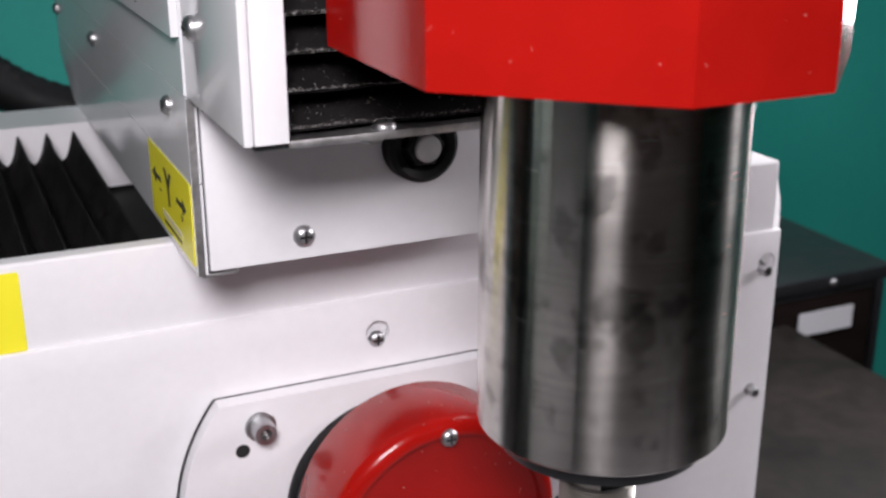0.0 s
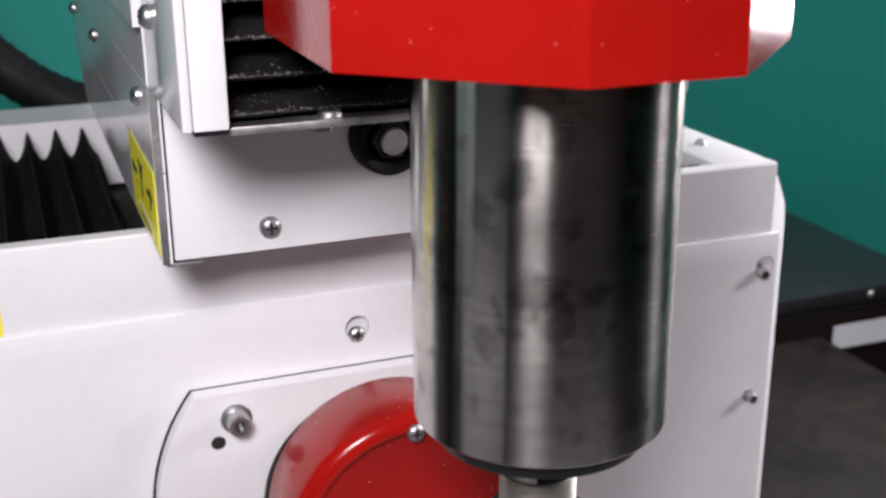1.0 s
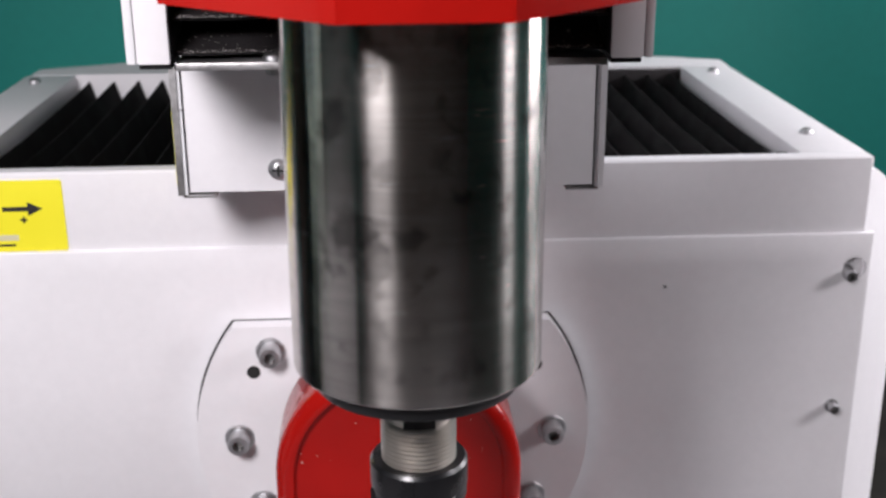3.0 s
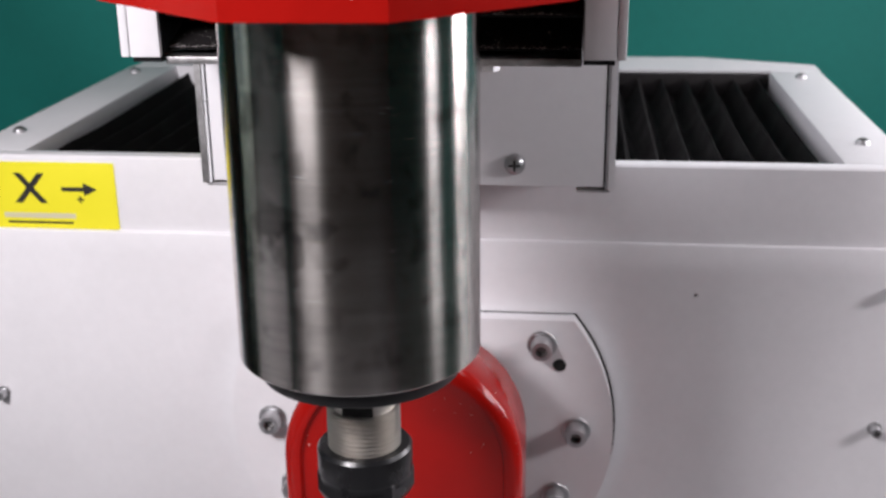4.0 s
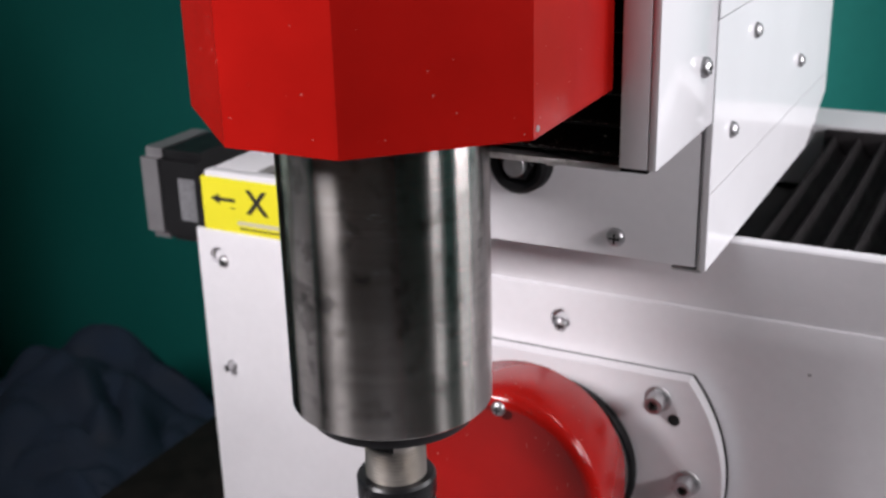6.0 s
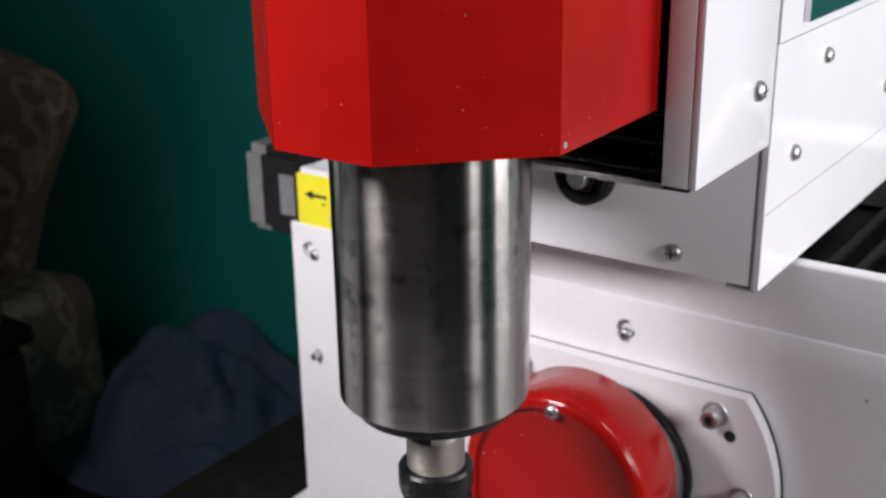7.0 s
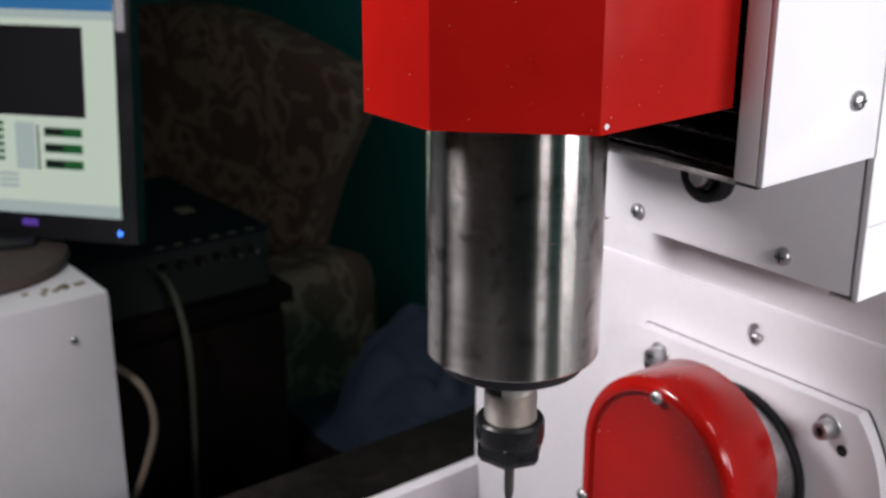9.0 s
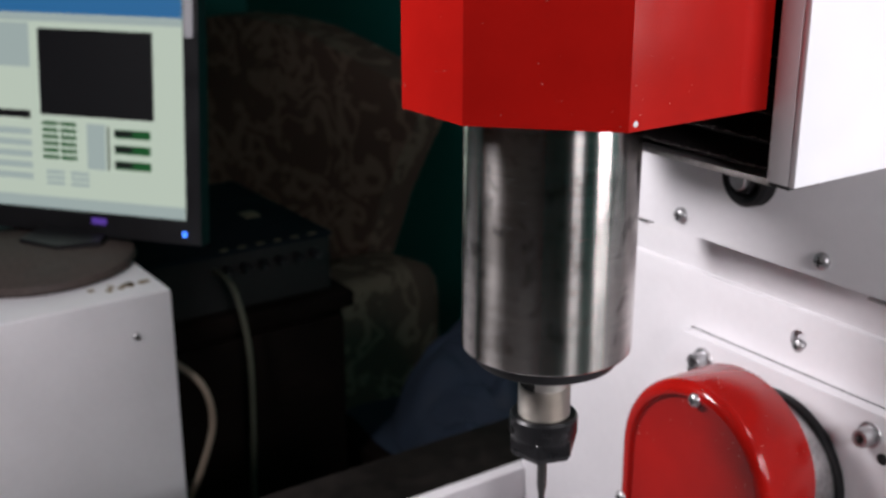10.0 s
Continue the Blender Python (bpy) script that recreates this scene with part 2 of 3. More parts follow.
def tube(name, points, radius, mat, parent=None, label="", category="cable", resolution=8):
    """A cable through the points, as a mesh."""
    pts = [Vector(p) for p in points]
    path = []
    for i in range(len(pts) - 1):
        p0, p1, p2, p3 = pts[max(i - 1, 0)], pts[i], pts[i + 1], pts[min(i + 2, len(pts) - 1)]
        for s in range(resolution):
            u = s / resolution
            path.append(0.5 * (2 * p1 + (p2 - p0) * u + (2 * p0 - 5 * p1 + 4 * p2 - p3) * u * u + (3 * p1 - p0 - 3 * p2 + p3) * u ** 3))
    path.append(pts[-1])
    b = bmesh.new()
    rings = []
    for i, p in enumerate(path):
        d = (path[min(i + 1, len(path) - 1)] - path[max(i - 1, 0)]).normalized()
        side = d.cross(Vector((0.3, 0.5, 0.81))).normalized()
        up = side.cross(d)
        r = radius(i) if callable(radius) else radius
        rings.append([b.verts.new(p + r * (math.cos(a) * side + math.sin(a) * up)) for a in (2 * math.pi * k / 12 for k in range(12))])
    for a, c in zip(rings, rings[1:]):
        for k in range(12):
            b.faces.new((a[k], a[(k + 1) % 12], c[(k + 1) % 12], c[k]))
    b.faces.new(rings[0][::-1])
    b.faces.new(rings[-1])
    if parent:
        return part(name, b, mat, parent, label)
    return solid(name, b, mat, label, category)


def pan_screw(parent, m, r=0.0042, name="screw"):
    """A pan-head cross-recess screw whose head points along m's z."""
    b = turned([(0, 0.0), (r, 0.0), (r, r * 0.25), (r * 0.86, r * 0.52), (r * 0.55, r * 0.72), (r * 0.28, r * 0.76), (0, r * 0.77)], None, 24)
    head = part(name, b, ZINC, parent)
    head.matrix_basis = m
    c = slab(-r * 0.55, r * 0.55, -r * 0.11, r * 0.11, r * 0.60, r * 0.80)
    slab(-r * 0.11, r * 0.11, -r * 0.55, r * 0.55, r * 0.60, r * 0.805, bm=c)
    part("cross_recess", c, SHADE_AND_CASE, head)
    return head


def socket_bolt(parent, m, r=0.0058, high=0.010):
    """A socket cap bolt on a washer."""
    w = part("washer", turned([(0, 0), (r * 1.32, 0), (r * 1.38, r * 0.1), (r * 1.3, r * 0.24), (0, r * 0.25)], None, 28), ZINC, parent)
    w.matrix_basis = m
    z0 = r * 0.25
    b = turned([(0, z0), (r, z0), (r, high * 0.88), (r * 0.9, high), (r * 0.52, high), (r * 0.5, high * 0.55), (0, high * 0.5)], None, 28)
    head = part("cap_bolt", b, ZINC, parent)
    head.matrix_basis = m
    part("hex_socket", turned([(0, high * 0.56), (r * 0.49, high * 0.56), (r * 0.49, high * 0.62), (0, high * 0.62)], None, 6), DARK_STEEL, head)
    return head


FRONT = Matrix(((1, 0, 0, 0), (0, 0, -1, 0), (0, 1, 0, 0), (0, 0, 0, 1)))  # z of a part turned to -y
RIGHT = Matrix(((0, 0, 1, 0), (1, 0, 0, 0), (0, 1, 0, 0), (0, 0, 0, 1)))   # to +x
LEFT = Matrix(((0, 0, -1, 0), (-1, 0, 0, 0), (0, 1, 0, 0), (0, 0, 0, 1)))  # to -x


def to(x, y, z, turn=None):
    return Matrix.Translation((x, y, z)) @ (turn if turn is not None else Matrix())


def flat(points, m, bm=None):
    """A sheet 0.2 mm thick with that outline, for print on a sticker."""
    return prism(points, 0, 0.0002, m, bm=bm)


def bar(x0, x1, y0, y1):
    return [(x0, y0), (x1, y0), (x1, y1), (x0, y1)]


# ---- room ----
BACK, WEST, EAST, SOUTH, HIGH = 1.02, -2.5, 2.2, -2.4, 2.6
solid("floor", slab(WEST, EAST, SOUTH, BACK, -0.1, 0), FLOOR, "dark brown boarded floor", "floor", kind="structure")
solid("ceiling", slab(WEST, EAST, SOUTH, BACK, HIGH, HIGH + 0.1), CEILING, "plain pale ceiling", "ceiling", kind="structure")
solid("wall_north", slab(WEST - 0.1, EAST + 0.1, BACK, BACK + 0.12, -0.1, HIGH + 0.1), TEAL, "teal green painted wall behind the machine", "wall", kind="structure")
# Out of view; its brown is picked to warm what the barrel reflects.
solid("wall_south", slab(WEST - 0.1, EAST + 0.1, SOUTH - 0.12, SOUTH, -0.1, HIGH + 0.1), BROWN_WALL, "unseen plain wall, brown to warm the steel's reflections", "wall", kind="structure")
solid("wall_west", slab(WEST - 0.12, WEST, SOUTH, BACK, -0.1, HIGH + 0.1), TEAL, "teal green painted side wall", "wall", kind="structure")
solid("wall_east", slab(EAST, EAST + 0.12, SOUTH, BACK, -0.1, HIGH + 0.1), TEAL, "teal green painted side wall", "wall", kind="structure")

# ---- work table under the machine ----
table = thing("work_table", "dark laminate work table under the white machine", "table")
part("tabletop", slab(-0.434, 0.62, -0.52, 0.75, 0.69, 0.72, 0.003), TABLE, table)
for x in (-0.40, 0.58):
    for y in (-0.48, 0.71):
        part("leg", slab(x - 0.025, x + 0.025, y - 0.025, y + 0.025, 0, 0.69, 0.003), WOOD_DARK, table)

# ---- machine body ----
FY = 0.187
body = thing("milling_machine", "white powder-coated desktop milling machine body with black bellows", "machine")
# bed tray before the column
tray = slab(-0.250, 0.250, -0.42, FY + 0.02, 0.725, 0.745)
part("bed_plate", tray, BED_GREY, body, "grey steel bed")
for x0, x1 in ((-0.258, -0.246), (0.246, 0.258)):
    part("bed_rim", slab(x0, x1, -0.44, FY + 0.01, 0.722, 0.790, 0.002), WHITE, body)
part("bed_rim", slab(-0.246, 0.246, -0.44, -0.428, 0.722, 0.790, 0.002), WHITE, body)
part("foot_block", slab(-0.22, 0.22, -0.38, 0.40, 0.7195, 0.726), RUBBER, body)
# front cover sheet, and the upper fascia behind it
def pierced_sheet(x0, x1, z0, z1, y, thick, edge, holes, radius):
    """A cover sheet with round holes through it and a softened edge."""
    b = bmesh.new()

    def loop(points, depth):
        return [b.verts.new((x, y + depth, z)) for x, z in points]

    def band(p, q):
        for i in range(len(p)):
            j = (i + 1) % len(p)
            b.faces.new((p[i], p[j], q[j], q[i]))

    def outline(e):
        return [(x0 + e, z0 + e), (x1 - e, z0 + e), (x1 - e, z1 - e), (x0 + e, z1 - e)]

    loops = [loop(outline(edge), 0)]
    for cx, cz in holes:
        loops.append(loop([(cx + radius * math.cos(2 * math.pi * k / 28), cz + radius * math.sin(2 * math.pi * k / 28)) for k in range(28)], 0))
    edges = [b.edges.new((p[i], p[(i + 1) % len(p)])) for p in loops for i in range(len(p))]
    bmesh.ops.triangle_fill(b, use_beauty=True, use_dissolve=False, edges=edges, normal=(0, -1, 0))
    half, side = loop(outline(edge * 0.3), edge * 0.3), loop(outline(0), edge)
    back = loop(outline(0), thick)
    for p, q in ((loops[0], half), (half, side), (side, back)):
        band(p, q)
    for p in loops[1:]:
        band(p, [b.verts.new((v.co.x, y + thick, v.co.z)) for v in p])
    bmesh.ops.recalc_face_normals(b, faces=b.faces)
    return b


COVER_HOLES = ((0.2322, 0.9852), (-0.2340, 0.9866), (0.0010, 0.9850))
part("front_cover", pierced_sheet(-0.2500, 0.2405, 0.745, 1.0040, FY, 0.003, 0.0012, COVER_HOLES, 0.0060), WHITE, body)
part("fascia", slab(-0.2415, 0.237, FY + 0.0022, FY + 0.0125, 1.000, 1.043, 0.0022, segments=3), WHITE, body)
for s in (-1, 1):
    inner, outer = (0.203, 0.237) if s > 0 else (0.207, 0.2405)
    side = slab(s * inner, s * outer, FY + 0.0125, 0.440, 1.000, 1.043, 0.002)
    part("top_rim", side, WHITE, body)
    end = prism([(s * x, z) for x, z in ((0.2395, 0.745), (0.2395, 1.034), (0.2440, 1.033), (0.2510, 1.028), (0.2730, 1.006), (0.2775, 0.992), (0.2775, 0.745))], -0.46, -0.222, Matrix(((1, 0, 0, 0), (0, 0, -1, 0), (0, 1, 0, 0), (0, 0, 0, 1))), 0.0012)
    for v in end.verts:
        if v.co.y < 0.224:
            v.co.y = 0.196 + (abs(v.co.x) - 0.2395) * 0.96 + (v.co.y - 0.222)
    part("end_plate", end, WHITE, body)
    for y in (0.238, 0.415):
        pan_screw(body, to(0.220 if s > 0 else -0.228, y, 1.043), 0.0036)
    part("stop_knob", turned([(0, 0), (0.0042, 0), (0.0046, 0.001), (0.0046, 0.0055), (0.0036, 0.0066), (0, 0.0066)], to(s * 0.1975, 0.2080, 1.0335), 20), RUBBER if s > 0 else ZINC, body)
    part("knob_seat", slab(s * 0.192, s * 0.203, 0.2000, 0.2150, 1.0305, 1.0336), WHITE, body)
part("top_rim", prism([(-0.237, 0.440), (0.237, 0.440), (0.237, 0.462), (0.165, 0.490), (-0.165, 0.490), (-0.237, 0.462)], 1.000, 1.043, None, 0.002), WHITE, body)
part("back_cover", slab(-0.24, 0.24, 0.462, 0.468, 0.745, 1.0, 0.001), WHITE, body)
# Black sheet inside the body, painting the shade under the pleats.
part("inner_shade_sheet", slab(-0.24, 0.24, FY + 0.01, 0.46, 0.990, 0.996), SHADE_AND_CASE, body)


def pleats(x0, x1, y0, y1, low, high, pitch):
    """A folded bellows whose ridges run along y, a cloth 0.6 mm thick."""
    b = bmesh.new()
    n = max(2, round((x1 - x0) / pitch))
    prof = []
    for i in range(n):
        for u, h in ((0.0, 0.0), (0.14, 0.12), (0.28, 0.38), (0.40, 0.76), (0.47, 0.98), (0.53, 1.0), (0.61, 0.76), (0.73, 0.38), (0.87, 0.12)):
            prof.append((x0 + (x1 - x0) * (i + u) / n, low + (high - low) * h))
    prof.append((x1, low))
    steps = 6
    grid = []
    for x, z in prof:
        grid.append([b.verts.new((x + 0.0008 * noise.noise(Vector((x * 90, k * 0.7, 3))), y0 + (y1 - y0) * k / steps,
                                  z - 0.0015 * math.sin(math.pi * k / steps) + 0.0007 * noise.noise(Vector((x * 60, k * 1.3, 0))))) for k in range(steps + 1)])
    for a, c in zip(grid, grid[1:]):
        for k in range(steps):
            b.faces.new((a[k], c[k], c[k + 1], a[k + 1]))
    geom = bmesh.ops.solidify(b, geom=b.faces[:], thickness=0.0006)
    return b


part("bellows", pleats(-0.207, -0.093, FY + 0.0135, 0.439, 1.020, 1.0385, 0.0158), BELLOWS, body, "black pleated cloth way cover")
# Black sheet that hides the white rear rim wall behind the right pleats.
part("rear_black_sheet", slab(0.0935, 0.2025, 0.4335, 0.4395, 1.005, 1.0415, 0.001), BELLOWS, body, "black sheet before the rear rim wall, right side")
part("bellows", pleats(0.093, 0.203, FY + 0.0135, 0.433, 1.025, 1.0385, 0.0148), BELLOWS, body, "black pleated cloth way cover")

# screws in notched holes on the front cover
def notched_screw(x, z, high):
    """A screw low in an oversize hole of the cover sheet."""
    part("inner_sheet", turned([(0, -0.0046), (0.0105, -0.0046), (0.0105, -0.0040), (0, -0.0040)], to(x, FY, z + 0.0024, FRONT), 32), WHITE, body)
    if high:
        socket_bolt(body, to(x, FY + 0.0039, z - 0.0004, FRONT), 0.0030, high)
    else:
        pan_screw(body, to(x + 0.0008, FY + 0.0016, z - 0.0008, FRONT), 0.0042)


notched_screw(0.229, 0.983, 0.0095)
notched_screw(-0.231, 0.984, 0.0)
notched_screw(0.0, 0.982, 0.0)
for x, z in ((0.228, 0.909), (-0.231, 0.910)):
    socket_bolt(body, to(x, FY, z, FRONT), 0.0027, 0.006)
part("pin_hole", turned([(0, 0), (0.0009, 0), (0.0009, 0.0002), (0, 0.0002)], to(0.136, FY, 0.978, FRONT), 16), MOTOR_GREY, body)


# ---- stickers ----
def arrow(x, y, length, way, bm):
    h, w = 0.0011, 0.0034
    s = way
    flat([(x, y - h), (x + s * length, y - h), (x + s * length, y + h), (x, y + h)][::s], bm[0], bm[1])
    flat([(x + s * length, y - w), (x + s * (length + 0.007), y), (x + s * length, y + w)][::s], bm[0], bm[1])


def axis_sticker(name, label, m, w, h, letter):
    st = thing(name, label, "sticker", "axis stickers")
    part("backing", prism([(0.0008, 0), (w - 0.0008, 0), (w, 0.0008), (w, h - 0.0008), (w - 0.0008, h), (0.0008, h), (0, h - 0.0008), (0, 0.0008)], 0, 0.0004, m), YELLOW, st)
    up = m @ Matrix.Translation((0, 0, 0.0004))
    ink = bmesh.new()
    y = h * 0.60
    arrow(w * 0.29, y, w * 0.135, -1, (up, ink))
    arrow(w * 0.67, y, w * 0.135, 1, (up, ink))
    flat(bar(w * 0.245, w * 0.285, h * 0.45, h * 0.47), up, ink)
    flat(bar(w * 0.76, w * 0.80, h * 0.435, h * 0.46), up, ink)
    flat(bar(w * 0.775, w * 0.785, h * 0.40, h * 0.495), up, ink)
    flat(bar(w * 0.32, w * 0.72, h * 0.075, h * 0.105), up, ink)
    part("arrow_print", ink, INK, st)
    pale = bmesh.new()
    flat(bar(w * 0.30, w * 0.74, h * 0.155, h * 0.235), up, pale)
    part("maker_print", pale, PALE_INK, st)
    cu = bpy.data.curves.new("letter", "FONT")
    cu.body, cu.size, cu.align_x, cu.align_y = letter, h * 0.62, "CENTER", "CENTER"
    cu.extrude, cu.offset = 0.0001, 0.00045
    ob = new("letter_tmp", cu)
    dg = bpy.context.evaluated_depsgraph_get()
    me = bpy.data.meshes.new_from_object(ob.evaluated_get(dg))
    bpy.data.objects.remove(ob)
    me.transform(up @ Matrix.Translation((w * 0.48, y - 0.0005, 0.0002)))
    me.materials.clear()
    me.materials.append(INK)
    new("letter", me).parent = st
    return st


axis_sticker("axis_sticker", "yellow axis sticker with a black X and two arrows", to(-0.2435, FY + 0.0021, 1.0042, FRONT), 0.0875, 0.0352, "X")

# ---- rotary drive on the front cover ----
drive = thing("rotary_drive", "red domed drive housing bolted to a white round plate", "drive unit")
CZ, CR, TOP = 0.905, 0.0990, 0.9660
a0 = math.asin((TOP - CZ) / CR)
outline = [(CR * math.cos(a) - 0.0012, CZ + CR * math.sin(a)) for a in np.linspace(math.pi - a0, 2 * math.pi + a0, 72)]
gap = [(x * 1.012, CZ + (z - CZ) * 1.006) for x, z in outline]
# Slightly larger black sheet paints the gap shade round the plate.
part("plate_gap_shade", prism(gap, 0.0002, 0.0008, facing(FY)), SHADE_AND_CASE, drive)
part("mounting_plate", prism(outline, 0.0009, 0.0095, facing(FY), 0.0012), WHITE, drive)
for s in (-1, 1):
    for x, z in ((0.061, 0.953), (0.079, 0.906), (0.069, 0.868), (0.050, 0.835)):
        socket_bolt(drive, to(s * x, FY - 0.0095, z, FRONT), 0.0054, 0.0095)
    part("hole", turned([(0, 0), (0.0032, 0), (0.0034, 0.0002), (0, 0.0003)], to(s * 0.070, FY - 0.0095, 0.942, FRONT), 20), SHADE_AND_CASE, drive)


def arch(r, zc, low, n=40):
    pts = [(r * math.cos(a), zc + r * math.sin(a)) for a in np.linspace(math.pi, 0, n)]
    return [(-r, low)] + pts + [(r, low)]


part("gasket", turned([(0, 0.0095), (0.0500, 0.0095), (0.0508, 0.0103), (0.0508, 0.0140), (0.0500, 0.0150), (0, 0.0150)], to(0, FY, CZ, FRONT), 64), RUBBER, drive, "black rubber gasket")
part("spacer_ring", turned([(0, 0.0150), (0.0478, 0.0150), (0.0478, 0.0420), (0, 0.0420)], to(0, FY, CZ, FRONT), 64), RAW, drive, "bare aluminium spacer")
shell = bmesh.new()
rim = [(0.0538, 0.0420), (0.0545, 0.0423), (0.0550, 0.0432)] + [(0.0485 + 0.0065 * math.cos(a), 0.0765 + 0.0065 * math.sin(a)) for a in np.linspace(0, math.pi / 2, 9)]
rim += [(0.0478, 0.0829), (0.0470, 0.0826), (0.0465, 0.0815), (0.0461, 0.0797), (0.0457, 0.0795)]
rows = [[shell.verts.new((x, FY - d, z)) for x, z in arch(r, 0.9225, 0.79)] for r, d in rim]
for p, q in zip(rows, rows[1:]):
    for i in range(len(p) - 1):
        shell.faces.new((p[i], q[i], q[i + 1], p[i + 1]))
shell.faces.new(rows[0])
shell.faces.new(rows[-1][::-1])
bmesh.ops.recalc_face_normals(shell, faces=shell.faces)
part("housing", shell, RED, drive, "red enamelled drive housing")
wear = bmesh.new()
rnd = random.Random(9)
for i in range(64):
    a = rnd.uniform(0.1, math.pi - 0.1)
    r, d = rnd.choice(((0.0548, rnd.uniform(0.045, 0.078)), (rnd.uniform(0.030, 0.0450), 0.0795), (rnd.gauss(0.0530, 0.0010), 0.0808)))
    k = rnd.uniform(0.00010, 0.00036) * (1.8 if rnd.random() < 0.12 else 1)
    p = Vector((r * math.cos(a), FY - d, 0.9225 + r * math.sin(a)))
    turned([(0, 0), (k, 0), (k * 0.7, 0.0003), (0, 0.0003)], Matrix.Translation(p) @ (FRONT if d > 0.079 else pose(0, 0, 0, 0, 90 - math.degrees(a), 0)), 6, wear)
tagged(part("paint_chip", wear, CHIP, drive, smooth=False), kind="stuff")
for x, z in ((0.001, 0.9695), (-0.051, 0.885), (0.051, 0.885)):
    pan_screw(drive, to(x, FY - 0.0822, z, FRONT), 0.0040)

# ---- carriage arm ----
CX, CY = 0.0905, 0.137
arm = thing("carriage", "white sheet-metal carriage arm with side panels", "machine carriage")
part("front_plate", slab(-0.0874, 0.0877, CY, CY + 0.003, 1.0465, 1.1162, 0.0008), WHITE, arm)
# Black sheet paints the shade in the gaps beside the front plate.
part("arm_gap_shade", slab(-0.0885, 0.0885, CY + 0.0035, CY + 0.0045, 1.048, 1.116), SHADE_AND_CASE, arm)
part("core", slab(-CX + 0.002, CX - 0.002, CY + 0.005, 0.425, 1.049, 1.30), WHITE, arm)
for s in (-1, 1):
    far = 0.428 if s > 0 else 0.545
    low = prism([(0.1372, 1.0455), (far - 0.056, 1.0455), (far, 1.070), (far, 1.0825), (0.1372, 1.0825)], s * -0.0022, s * 0.0020, along_x(s * CX), 0.0006)
    part("side_panel", low, GLOSSY_WHITE, arm)
    seam = 1.1620 if s > 0 else 1.1165
    mid = prism([(0.1372, 1.0830), (far, 1.0830), (far, seam), (0.1372, seam)], s * -0.0022, s * 0.0020, along_x(s * CX), 0.0006)
    part("side_panel", mid, GLOSSY_WHITE, arm)
    top = prism([(0.1385, seam + 0.0005), (far, seam + 0.0005), (far, 1.40), (0.1385, 1.40)], s * -0.0022, s * 0.0020, along_x(s * CX), 0.0006)
    part("side_panel", top, GLOSSY_WHITE, arm)
    near, foot = (0.168, 1.168) if s > 0 else (0.1395, 1.1390)
    inset = prism([(near, foot), (0.40, foot), (0.40, 1.38), (near, 1.38)], s * 0.0020, s * 0.0050, along_x(s * CX), 0.0006)
    if s > 0:
        part("cover_panel", inset, MIRROR_ALU, arm, "mirror-bright aluminium cover panel")
    else:
        part("cover_panel", inset, GLOSSY_WHITE, arm)
    turn = RIGHT if s > 0 else LEFT
    for y, z in ((0.171, 1.1055), (0.328, 1.109), (0.209, 1.146)) if s > 0 else ((0.170, 1.1075), (0.371, 1.1045), (0.532, 1.101), (0.207, 1.146)):
        pan_screw(arm, to(s * (CX + 0.0020), y, z, turn), 0.0040)
part("cut_edge", slab(-0.0924, -0.0896, 0.1362, 0.1371, 1.0455, 1.1163), RAW, arm, "bare cut edge of the side sheet")
part("cut_edge", slab(0.0896, 0.0924, 0.1364, 0.1371, 1.0455, 1.1163), WHITE, arm)
for s in (-1, 1):
    part("bottom_lip", slab(s * 0.0905, s * 0.0760, 0.1376, 0.170, 1.0440, 1.0454, 0.0003), RAW, arm, "bare folded lip under the corner")
for x in (-0.0488, 0.0488):
    pan_screw(arm, to(x, CY, 1.0565, FRONT), 0.0046)
part("rubber_ring", turned([(0, 0), (0.0150, 0), (0.0158, 0.001), (0.0152, 0.008), (0.0132, 0.0098), (0.0104, 0.0085), (0.0085, 0.0045), (0, 0.0045)], to(0.001, CY, 1.0900, FRONT), 40), RUBBER, arm)
part("hex_nut", turned([(0, 0.0045), (0.0088, 0.0045), (0.0088, 0.0090), (0.0080, 0.0102), (0, 0.0102)], to(0.001, CY, 1.0900, FRONT), 6), BLACK, arm, smooth=False)
part("stud_end", turned([(0, 0.0102), (0.0056, 0.0102), (0.0056, 0.0128), (0.0050, 0.0135), (0, 0.0135)], to(0.001, CY, 1.0900, FRONT), 24), ZINC, arm)

axis_sticker("axis_sticker", "yellow axis sticker with a black Y and two arrows", to(-CX - 0.0021, 0.222, 1.0485, LEFT), 0.083, 0.034, "Y")

# ---- Z column before the arm ----
ZB = 1.1165
column = thing("z_column", "white folded-steel Z column with black bellows", "machine column")
for s in (-1, 1):
    part("side_plate", slab(s * (CX - 0.0018), s * (CX + 0.0015), 0.0545, 0.1365, ZB, 1.46, 0.0008), GLOSSY_WHITE, column)
    part("front_flange", slab(s * 0.0770, s * (CX - 0.0020), 0.0545, 0.0575, ZB, 1.46, 0.0008), WHITE, column)
    part("inner_wall", slab(s * 0.0768, s * 0.0785, 0.0580, 0.130, ZB + 0.001, 1.46), BLACK, column)
    part("foot_strip", slab(s * 0.0880, s * 0.0770, 0.0562, 0.076, ZB - 0.0018, ZB - 0.0003), BLACK, column)
    pan_screw(column, to(s * (CX + 0.0015), 0.1165, 1.1455, RIGHT if s > 0 else LEFT), 0.0046)
part("back_plate", slab(-CX + 0.003, CX - 0.003, 0.131, 0.1365, ZB, 1.46), WHITE, column)
part("bottom_lip", slab(-0.0765, 0.0765, 0.0585, 0.130, ZB - 0.0030, ZB - 0.0002, 0.0005), RAW, column, "bare aluminium lip plate")
